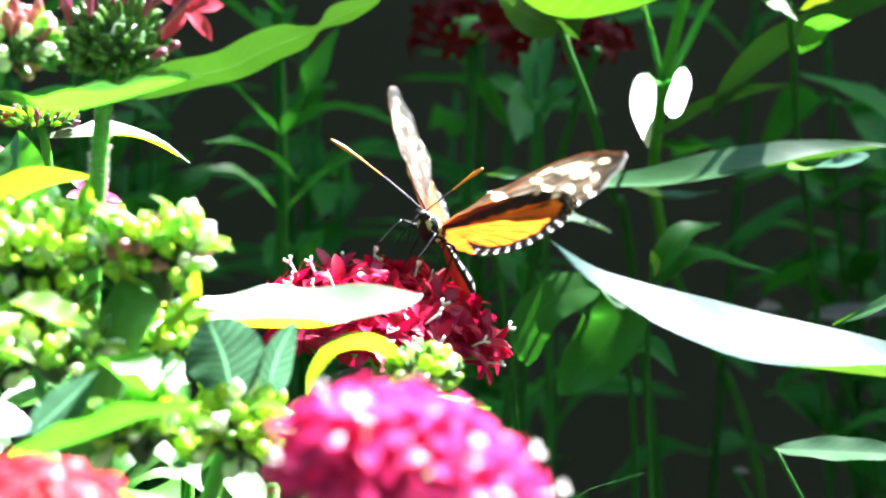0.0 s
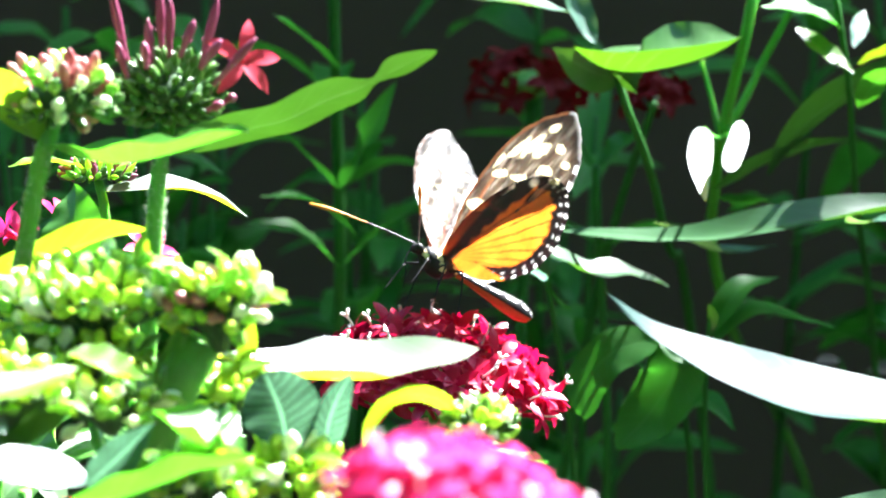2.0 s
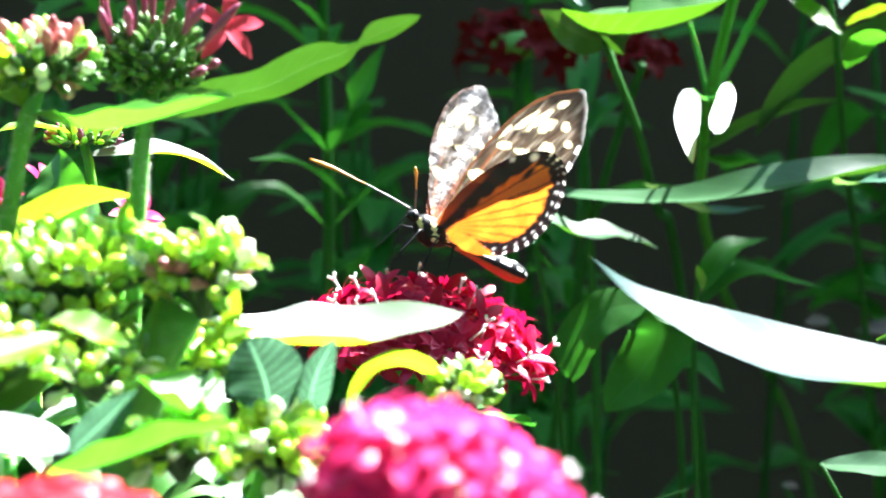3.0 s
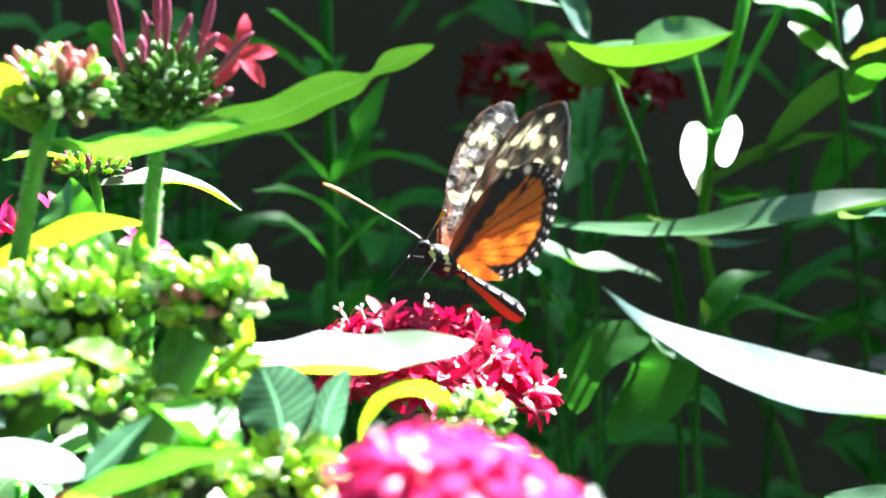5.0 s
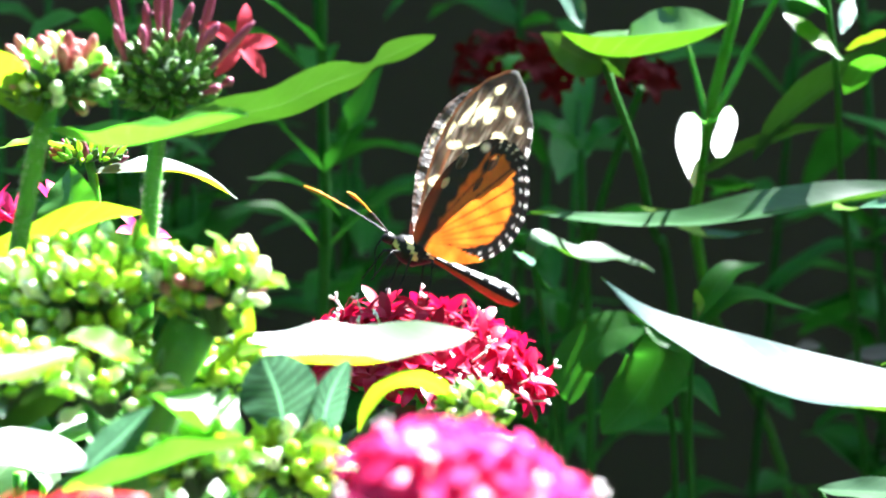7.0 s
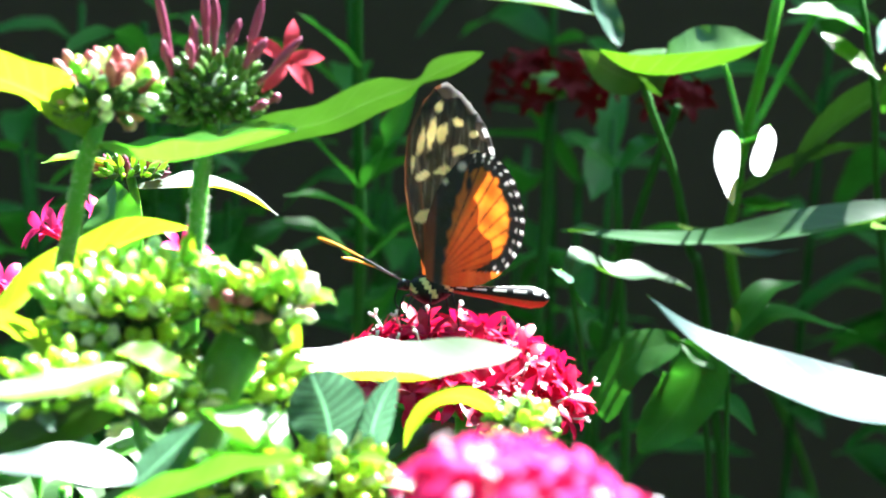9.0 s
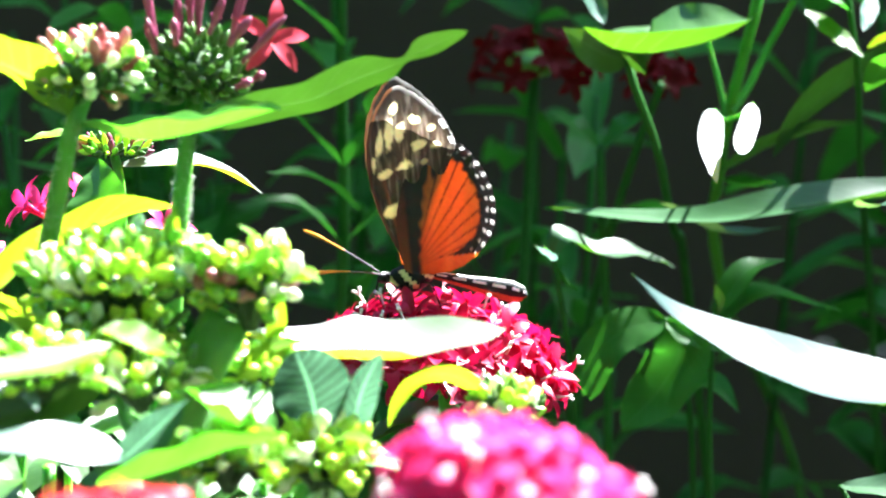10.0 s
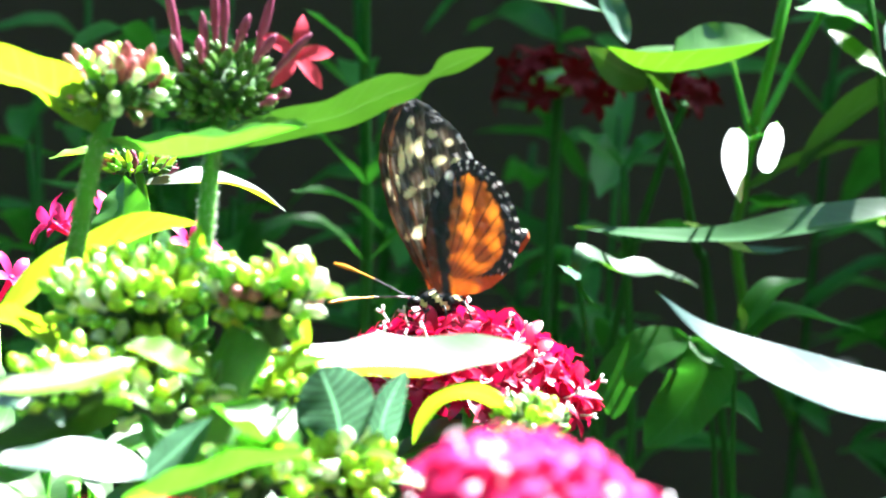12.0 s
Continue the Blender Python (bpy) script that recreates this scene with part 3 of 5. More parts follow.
def plant_with_green_buds():
    base = (-0.075, -0.24, 0)
    own = thing("pentas_plant", base, "bushy pentas with broad heads of yellow-green unopened buds", "plant", "flowering pentas plants")
    stem(own, [base, (-0.07, -0.25, 0.3), (-0.0521, -0.2500, 0.5933), (-0.0600, -0.2300, 0.6093), (-0.0600, -0.2350, 0.6279)], (0.003, 0.0014))
    stem(own, [base, (-0.06, -0.245, 0.3), (-0.0480, -0.2500, 0.5933), *[(-0.0463, -0.2520, 0.6078), (-0.0430, -0.2530, 0.6148), (-0.0397, -0.2540, 0.6229), (-0.0366, -0.2540, 0.6275)]], (0.003, 0.0030, 0.0034, 0.0046, 0.0052), "stout dark green stalk")
    stem(own, [base, (-0.045, -0.24, 0.3), (-0.0240, -0.2400, 0.5820), (-0.0193, -0.2400, 0.5960)], (0.003, 0.0018))
    # The extra cream buds stand in for tops whitened by the sun.
    bud_mass(own, (-0.0573, -0.2500, 0.6340), 0.0215, 0.0100, 30, 6, 11, MIXED_BUDS + GREEN_BUDS[1:2], "broad head of yellow-green buds", -0.35)
    bud_mass(own, (-0.0319, -0.2570, 0.6342), 0.0105, 0.0085, 13, 6, 12, MIXED_BUDS + PINK_BUDS[2:] + GREEN_BUDS[1:2], low=-0.3)
    # Dark buds mixed in here paint the shade under the head.
    bud_mass(own, (-0.0620, -0.2500, 0.6215), 0.0160, 0.0075, 26, 4, 13, MIXED_BUDS + DARK_BUDS, "underside of the bud head, shade deepened by dark buds")
    bud_mass(own, (-0.0175, -0.2680, 0.6010), 0.0095, 0.0080, 16, 6, 14, MIXED_BUDS + GREEN_BUDS[1:])
    bud_mass(own, (-0.0302, -0.2450, 0.6150), 0.0060, 0.0050, 8, 4, 15, MIXED_BUDS)
    # Mostly dark buds, again for the head's shadow.
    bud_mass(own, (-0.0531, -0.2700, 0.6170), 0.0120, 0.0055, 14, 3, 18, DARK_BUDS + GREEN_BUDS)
    bud_mass(own, (-0.0352, -0.2950, 0.6060), 0.0100, 0.0060, 10, 5, 16, MIXED_BUDS + DARK_BUDS)
    bud_mass(own, (-0.0720, -0.2950, 0.6225), 0.0110, 0.0060, 10, 5, 17, MIXED_BUDS)
    leaf(own, [(-0.0651, -0.1720, 0.6311), (-0.0669, -0.1680, 0.6398), (-0.0673, -0.1600, 0.6479)], 0.0150, (-0.3, -0.9, -0.1), LEAF_LIME, label="upright pointed leaf", blunt=0.5)
    leaf(own, [(-0.0924, -0.2000, 0.6219), (-0.0820, -0.1950, 0.6297), (-0.0716, -0.1900, 0.6352), (-0.0598, -0.1850, 0.6391), (-0.0506, -0.1800, 0.6405)], 0.0170, (0.15, 0.55, 0.8), LEAF_YOUNG, "yellow-green leaf with the sun behind it", blunt=0.6, sharp=0.7)
    leaf(own, [(-0.0609, -0.2760, 0.6281), (-0.0558, -0.2780, 0.6264), (-0.0508, -0.2800, 0.6243), (-0.0455, -0.2820, 0.6240)], 0.0120, (0.2, -0.2, 0.95), LEAF_YOUNG, "small leaf white with sun glare", fold=0.4, blunt=0.6)
    leaf(own, [(-0.0702, -0.2850, 0.6257), (-0.0657, -0.2870, 0.6277), (-0.0602, -0.2880, 0.6279)], 0.0060, (0.3, -0.42, 0.86), LEAF_GREY, blunt=0.5)
    leaf(own, [(0.0197, -0.2240, 0.6208), (0.0115, -0.2260, 0.6186), (0.0040, -0.2280, 0.6166), (-0.0024, -0.2300, 0.6155), (-0.0093, -0.2330, 0.6158), (-0.0196, -0.2360, 0.6170), (-0.0276, -0.2380, 0.6190), (-0.0342, -0.2400, 0.6221)], 0.0215, (0.12, -0.12, 0.99), LEAF_SUN, "narrow leaf tinted pale for sun glare", fold=0.48, wave=0.04, steps=32, blunt=0.8, sharp=0.9, hang=(-1, 0.45, 0.5))
    leaf(own, [(-0.0185, -0.2680, 0.6058), (-0.0198, -0.2680, 0.6143), (-0.0231, -0.2680, 0.6230)], 0.0150, (0.10, -0.90, 0.30), LEAF_BLUE, "shaded bluish leaf with pale veins", blunt=0.7, sharp=0.5)
    leaf(own, [(-0.0099, -0.2620, 0.6015), (-0.0110, -0.2640, 0.6090), (-0.0092, -0.2660, 0.6162), (-0.0060, -0.2670, 0.6223)], 0.0065, (0.25, -0.90, 0.25), LEAF_BLUE, "shaded bluish leaf with pale veins", blunt=0.6, sharp=0.6, fold=0.3)
    leaf(own, [(-0.0420, -0.2850, 0.6178), (-0.0392, -0.2870, 0.6146), (-0.0348, -0.2890, 0.6120), (-0.0310, -0.2900, 0.6106), (-0.0263, -0.2910, 0.6097)], 0.0280, (0.25, -0.03, 0.96), LEAF_LIME, "broad leaf white with sun glare", fold=0.42, blunt=0.5, sharp=0.7)
    leaf(own, [(-0.0596, -0.3100, 0.6037), (-0.0468, -0.3100, 0.6066), (-0.0361, -0.3100, 0.6106), (-0.0233, -0.3100, 0.6134)], 0.0150, (-0.1, 0.45, 0.9), LEAF_LIME, blunt=0.7)
    leaf(own, [(-0.0546, -0.3250, 0.6127), (-0.0611, -0.3300, 0.6153), (-0.0701, -0.3350, 0.6165), (-0.0820, -0.3400, 0.6169)], 0.0110, (0.30, -0.42, 0.86), LEAF_GREY, "leaf white with sun glare", blunt=0.5, wave=0.05, fold=0.0)
    leaf(own, [(-0.0560, -0.3000, 0.6062), (-0.0500, -0.3000, 0.6116), (-0.0431, -0.3000, 0.6183)], 0.0075, (0.3, -0.9, 0.3), LEAF_BLUE, blunt=0.6)
    leaf(own, [(-0.0575, -0.3000, 0.6291), (-0.0698, -0.3100, 0.6265), (-0.0890, -0.3200, 0.6259)], 0.0070, (0.25, -0.42, 0.9), LEAF_YOUNG)
    leaf(own, [(-0.0582, -0.2960, 0.6237), (-0.0684, -0.2960, 0.6180), (-0.0792, -0.2960, 0.6127), (-0.0900, -0.2960, 0.6115)], 0.0110, (0.2, -0.7, 0.5), LEAF, "dark green leaf in shade", blunt=0.6)
    leaf(own, [(-0.0875, -0.3000, 0.6215), (-0.0800, -0.3000, 0.6226), (-0.0746, -0.3000, 0.6205), (-0.0709, -0.3000, 0.6161)], 0.0080, (0.2, -0.6, 0.6), LEAF_GREY)
    leaf(own, [(-0.0214, -0.2620, 0.6241), (-0.0315, -0.2620, 0.6209), (-0.0348, -0.2620, 0.6159)], 0.0035, (0.3, -0.42, 0.86), LEAF_YOUNG)
    leaf(own, [(-0.0749, -0.2560, 0.6217), (-0.0799, -0.2560, 0.6272), (-0.0923, -0.2560, 0.6324)], 0.0140, (0.2, 0.45, 0.85), LEAF_YOUNG)


def low_foliage():
    """Leafy shoots under the bud heads."""
    rnd = random.Random(19)
    for k, (x, y, high) in enumerate(((-0.10, -0.20, 0.585), (-0.075, -0.215, 0.590), (-0.05, -0.20, 0.595), (-0.03, -0.205, 0.585), (-0.012, -0.19, 0.575), (-0.09, -0.16, 0.60), (-0.055, -0.16, 0.60), (-0.115, -0.225, 0.60), (-0.088, -0.235, 0.582), (-0.062, -0.232, 0.578), (-0.04, -0.228, 0.575))):
        own = thing("pentas_plant", (x, y, 0), "leafy green pentas shoot among the bud heads", "plant", "leafy shoots")
        stem(own, [(x, y, 0), (x + 0.003, y, high * 0.6), (x, y, high)], (0.0025, 0.0014))
        z, turn = high - 0.10, rnd.uniform(0, 3)
        while z < high + 0.002:
            for side in (0, math.pi):
                a = turn + side + rnd.uniform(-0.3, 0.3)
                out = Vector((math.cos(a), math.sin(a), 0))
                p, n = Vector((x, y, z)), rnd.uniform(0.024, 0.036)
                leaf(own, [p, p + out * n * 0.5 + Vector((0, 0, 0.010)), p + out * n + Vector((0, 0, rnd.uniform(-0.006, 0.012)))], rnd.uniform(0.010, 0.015), Vector((0.2, -0.3, 0.9)) - out * 0.15, (LEAF, LEAF_LIME, LEAF)[rnd.randrange(3)], steps=14, across=8)
            z += rnd.uniform(0.012, 0.018)
            turn += math.pi / 2 + rnd.uniform(-0.3, 0.3)


def plant_with_curled_leaf():
    base = (0.01, -0.22, 0)
    own = thing("pentas_plant", base, "pentas stem with a tight green bud head and an arching leaf", "plant", "flowering pentas plants")
    stem(own, [base, (0.012, -0.22, 0.35), (0.0166, -0.2210, 0.5876), (0.0196, -0.2210, 0.6019)], (0.0028, 0.0016))
    flower_head(own, (0.0199, -0.2210, 0.6045), GREEN_BUDS + DARK_BUDS, 62, 0.0080, 0.0062, 0.005, "bud", HEART, low=-0.5, seed=21)
    leaf(own, [(0.0155, -0.2220, 0.6062), (0.0114, -0.2240, 0.6101), (0.0038, -0.2250, 0.6111), (-0.0020, -0.2260, 0.6064), (-0.0042, -0.2260, 0.6005)], 0.0058, (-0.1, 0.7, 0.7), LEAF_YOUNG, "arching yellow-green leaf", fold=0.1)


def crimson_plant():
    base = (0.0, 0.015, 0)
    own = thing("pentas_plant", base, "pentas with a broad dome of crimson star flowers", "plant", "flowering pentas plants")
    stem(own, [base, (0.002, 0.01, 0.35), (0.0114, 0.0000, 0.5495), (0.0122, 0.0000, 0.5728)], (0.003, 0.002))
    flower_head(own, (0.0117, 0.0000, 0.5757), CRIMSON_STARS, 104, 0.0300, 0.0165, 0.012, "star_flower", STEM, "dome of crimson star flowers", low=-0.05, seed=31, lean=(0.18, 0, 0))
    leaf(own, [(0.0117, 0.0000, 0.5626), (0.0028, 0.0100, 0.5595), (-0.0148, 0.0200, 0.5504)], 0.022, (0, -0.3, 0.9))
    leaf(own, [(0.0117, 0.0000, 0.5626), (0.0233, 0.0200, 0.5576), (0.0418, 0.0500, 0.5478)], 0.022, (0, -0.3, 0.9), LEAF_DEEP)


def near_pink_plant():
    base = (0.0, -0.47, 0)
    own = thing("pentas_plant", base, "pentas with a full head of bright pink star flowers", "plant", "flowering pentas plants")
    c = (0.0141, -0.4700, 0.6295)
    stem(own, [base, (0.002, -0.47, 0.3), Vector(c) - Vector((0, 0, 0.02)), c], (0.003, 0.002))
    flower_head(own, c, PINK_STARS, 70, 0.0215, 0.0130, 0.012, "star_flower", STEM, "head of pink star flowers", low=-0.3, seed=41, lean=(0.35, 0, 0))
    own = thing("pentas_plant", (-0.05, -0.45, 0), "pentas with a head of coral red star flowers", "plant", "flowering pentas plants")
    c = (-0.0488, -0.4500, 0.6169)
    stem(own, [(-0.05, -0.45, 0), (-0.05, -0.45, 0.3), Vector(c) - Vector((0, 0, 0.02)), c], (0.003, 0.002))
    flower_head(own, c, CORAL_STARS, 90, 0.0200, 0.0110, 0.011, "star_flower", STEM, "head of coral star flowers", low=-0.3, seed=42)


def broad_leaf_plant():
    base = (0.16, -0.19, 0)
    own = thing("broad_leaved_plant", base, "tall herb with a long broad sunlit leaf", "plant")
    top = (0.1478, -0.1900, 0.5985)
    stem(own, [base, (0.158, -0.19, 0.3), top, Vector(top) + Vector((0.004, 0, 0.06))], (0.004, 0.0025))
    leaf(own, [top, (0.1238, -0.1950, 0.5983), (0.1076, -0.1970, 0.6012), (0.0908, -0.1990, 0.6055), (0.0750, -0.2020, 0.6122), (0.0641, -0.2040, 0.6177), (0.0556, -0.2060, 0.6226), (0.0465, -0.2080, 0.6302)], 0.0210, (-0.22, -0.60, 0.76), LEAF_BROAD, "long pale leaf in full sun", turn=(0.34, -0.50, 0.79), fold=0.05, steps=40, across=14, blunt=0.9, sharp=1.25, wave=0.03, hang=(-1, -1.5, 0.75))
    leaf(own, [Vector(top) + Vector((0.004, 0.0, 0.02)), *[(0.1381, -0.1100, 0.6049), (0.1288, -0.1000, 0.5988), (0.1186, -0.0900, 0.5924)]], 0.018, (0.1, -0.6, 0.8), LEAF_PALE)


# ---------------------------------------------------------------- plants behind the butterfly
def plant_with_oval_leaf():
    base = (0.112, 0.34, 0)
    own = thing("pentas_plant", base, "green stem with rounded leaves at its tip", "plant", "plants behind")
    top = (0.0640, 0.1270, 0.6429)
    shade_dark_stem(own, [base, (0.112, 0.34, 0.4), (0.0900, 0.2600, 0.5700), (0.0778, 0.1500, 0.5995), (0.0729, 0.1300, 0.6187), top, (0.0624, 0.1270, 0.6492)], (0.0018, 0.0012))
    leaf(own, [(0.0544, 0.1250, 0.6496), (0.0650, 0.1150, 0.6460), (0.0758, 0.1130, 0.6474), (0.0869, 0.1150, 0.6500), (0.0972, 0.1200, 0.6552)], 0.0330, (0.12, -0.06, 0.99), LEAF_MID, "rounded leaf with the sun behind it", wave=0.0, fold=0.50, blunt=0.5, sharp=0.45)
    leaf(own, [top, (0.0551, 0.1200, 0.6467), (0.0458, 0.1170, 0.6530)], 0.011, (0.2, -0.8, -0.1), LEAF, blunt=0.6)
    leaf(own, [top, (0.0659, 0.1180, 0.6469), (0.0720, 0.1150, 0.6518)], 0.013, (-0.2, -0.8, -0.1), LEAF, blunt=0.6)
    leaf(own, [(0.0577, 0.1270, 0.6532), (0.0539, 0.1300, 0.6616), (0.0475, 0.1300, 0.6759)], 0.008, (0.2, -0.6, 0.6), LEAF_GREY)
    leaf(own, [(0.0515, 0.1300, 0.6616), (0.0302, 0.1300, 0.6652), (0.0049, 0.1300, 0.6669)], 0.014, (0.0, -0.1, 1), LEAF_GREY)
    leaf(own, [(0.0746, 0.1300, 0.6027), (0.0832, 0.1400, 0.5966), (0.0967, 0.1500, 0.5912), (0.1104, 0.1500, 0.5931)], 0.012, (0.0, -0.1, 1), LEAF_GREY)


def plant_with_white_leaves():
    base = (0.170, 0.60, 0)
    own = thing("shrub_stem", base, "forked green stem with two small leaves tinted white for glare", "plant", "plants behind")
    fork = (0.095, 0.16, 0.623)
    mid_stem(own, [base, (0.165, 0.60, 0.40), *[(0.1062, 0.3200, 0.5538), (0.0974, 0.2400, 0.5859), (0.0948, 0.1800, 0.6068)], fork, *[(0.0979, 0.1600, 0.6352), (0.1019, 0.1600, 0.6514), (0.1058, 0.1600, 0.6708)]], (0.0007, 0.0008, 0.0010, 0.0014, 0.0016, 0.0017))
    mid_stem(own, [(0.0963, 0.1600, 0.6246), (0.1015, 0.1650, 0.6323), (0.1075, 0.1700, 0.6432), (0.1148, 0.1700, 0.6570), (0.1212, 0.1700, 0.6700)], (0.0013, 0.0010))
    mid_stem(own, [(0.0950, 0.1600, 0.6230), (0.0931, 0.1650, 0.6323), (0.0901, 0.1700, 0.6441)], (0.0010, 0.0007))
    for line, wide, tip in (([(0.0857, 0.0820, 0.6340), (0.0839, 0.0700, 0.6304), (0.0826, 0.0570, 0.6258), (0.0832, 0.0420, 0.6188)], 0.0073, 0.75), ([(0.0945, 0.0650, 0.6374), (0.0931, 0.0570, 0.6340), (0.0910, 0.0470, 0.6310), (0.0886, 0.0360, 0.6275)], 0.0058, 0.4)):
        part("stalk", tube(bmesh.new(), [Vector(p) - Vector(base) for p in (fork, Vector(fork).lerp(Vector(line[0]), 0.5) - Vector((0, 0, 0.001)), line[0])], (0.0007, 0.0005), sides=6, count=6), STEM_MID, own)
        leaf(own, line, wide, (0.385, -0.487, 0.783), LEAF_SUN, "small leaf white with sun glare", blunt=0.4, sharp=tip, fold=0.0, wave=0.0)
    leaf(own, [(0.1090, 0.1650, 0.6118), (0.1174, 0.1600, 0.6245), (0.1282, 0.1550, 0.6343), (0.1454, 0.1500, 0.6432), (0.1640, 0.1450, 0.6508)], 0.0150, (-0.35, 0.60, 0.70), LEAF_THICK, "broad dark blade rising from the stem", blunt=0.8, sharp=0.7, wave=0.02)
    leaf(own, [(0.0935, 0.1650, 0.6073), (0.1032, 0.1650, 0.6130), (0.1146, 0.1650, 0.6180), (0.1244, 0.1650, 0.6205), (0.1354, 0.1650, 0.6225)], 0.0095, (-0.2, 0.5, 0.8), LEAF_THICK, blunt=0.6)
    leaf(own, [(0.0948, 0.1650, 0.6053), (0.1017, 0.1650, 0.6036), (0.1098, 0.1650, 0.6044)], 0.0070, (-0.2, 0.5, 0.8), LEAF_DEEP)


def plant_with_level_leaves():
    base = (0.20, 0.11, 0)
    own = thing("broad_leaved_plant", base, "herb with long level leaves half in shade", "plant", "plants behind")
    top = (0.1837, 0.1100, 0.6064)
    shade_dark_stem(own, [base, (0.2, 0.11, 0.4), top], (0.003, 0.002))
    leaf(own, [(0.1540, 0.1100, 0.6108), (0.1378, 0.1050, 0.6088), (0.1249, 0.1000, 0.6079), (0.1045, 0.0970, 0.6052), (0.0892, 0.1000, 0.6024), (0.0770, 0.1050, 0.6012), (0.0601, 0.1100, 0.6019), (0.0431, 0.1170, 0.6024)], 0.0150, (0.26, -0.42, 0.87), LEAF_PALE, "long level leaf with a pale sheen", fold=0.25, steps=32, blunt=0.8, sharp=1.2, hang=(-1, -0.9, 0.6))
    leaf(own, [(0.1245, 0.0800, 0.6082), (0.1289, 0.0700, 0.6097), (0.1352, 0.0650, 0.6115), (0.1442, 0.0650, 0.6139)], 0.0075, (0.385, -0.487, 0.783), LEAF_GREY, "folded leaf end white with sun glare", blunt=0.4, sharp=0.6)
    own = thing("pentas_plant", (0.06, 0.19, 0), "leafy green stem in half shade", "plant", "plants behind")
    shade_dark_stem(own, [(0.06, 0.19, 0), (0.06, 0.19, 0.4), (0.0630, 0.1900, 0.5583), (0.0610, 0.1900, 0.5919), (0.0604, 0.1900, 0.6120)], (0.0022, 0.0012))
    leaf(own, [(0.0610, 0.1900, 0.5886), (0.0729, 0.1900, 0.5902), (0.0895, 0.1900, 0.5898)], 0.012, (0.0, -0.1, 1), LEAF_DEEP)
    leaf(own, [(0.0610, 0.1900, 0.5886), (0.0546, 0.1900, 0.5919), (0.0438, 0.1900, 0.5933)], 0.012, (0.0, -0.1, 1), LEAF_DEEP)
    leaf(own, [(0.0606, 0.1900, 0.6103), (0.0679, 0.1900, 0.6186), (0.0750, 0.2000, 0.6209)], 0.010, (-0.2, -0.3, 0.9), LEAF_DEEP)
    leaf(own, [(0.0606, 0.1900, 0.6103), (0.0530, 0.1900, 0.6178), (0.0467, 0.2000, 0.6210)], 0.010, (0.2, -0.3, 0.9), LEAF_DEEP)


def plant_with_lobed_leaf():
    base = (0.085, 0.2, 0)
    own = thing("vine_plant", base, "low vine with a large lobed leaf in shade", "plant", "plants behind")
    hub = (0.0742, 0.1, 0.5739)
    shade_dark_stem(own, [base, (0.088, 0.2, 0.4), (0.0850, 0.1550, 0.5405), hub], (0.0014, 0.0008))
    leaf(own, [hub, *[(0.0617, 0.0980, 0.5707), (0.0541, 0.0950, 0.5626), (0.0535, 0.0920, 0.5528)]], 0.0135, (0.05, -0.75, 0.6), LEAF_DEEP, "lobe of a shaded leaf", blunt=0.5, sharp=0.6, fold=0.1)
    leaf(own, [hub, *[(0.0781, 0.0980, 0.5658), (0.0726, 0.0950, 0.5555), (0.0619, 0.0900, 0.5450)]], 0.0185, (-0.05, -0.75, 0.6), LEAF_DEEP, "lobe of a shaded leaf", blunt=0.5, sharp=0.7, fold=0.1)
    leaf(own, [hub, *[(0.0820, 0.1000, 0.5699), (0.0912, 0.1000, 0.5649)]], 0.0090, (-0.1, -0.7, 0.65), LEAF_DEEP, blunt=0.5)
    leaf(own, [(0.0747, 0.1500, 0.5362), (0.0908, 0.1300, 0.5511), (0.0965, 0.1200, 0.5447)], 0.0080, (-0.1, -0.65, 0.7), LEAF_DEEP)


def red_plant():
    base = (0.03, 0.21, 0)
    own = thing("pentas_plant", base, "pentas with loose heads of red flowers in shade", "plant", "plants behind")
    shade_dark_stem(own, [base, (0.03, 0.21, 0.4), (0.0422, 0.2500, 0.6053), (0.0431, 0.2500, 0.6278)], (0.0025, 0.0016))
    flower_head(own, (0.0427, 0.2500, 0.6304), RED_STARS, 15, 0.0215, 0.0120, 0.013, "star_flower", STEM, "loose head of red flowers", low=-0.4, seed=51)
    shade_dark_stem(own, [(0.034, 0.21, 0.4), (0.0707, 0.1800, 0.6131), (0.0767, 0.1700, 0.6322)], (0.0016, 0.0012))
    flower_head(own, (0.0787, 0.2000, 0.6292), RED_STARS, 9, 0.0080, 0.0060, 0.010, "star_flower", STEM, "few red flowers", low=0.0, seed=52)


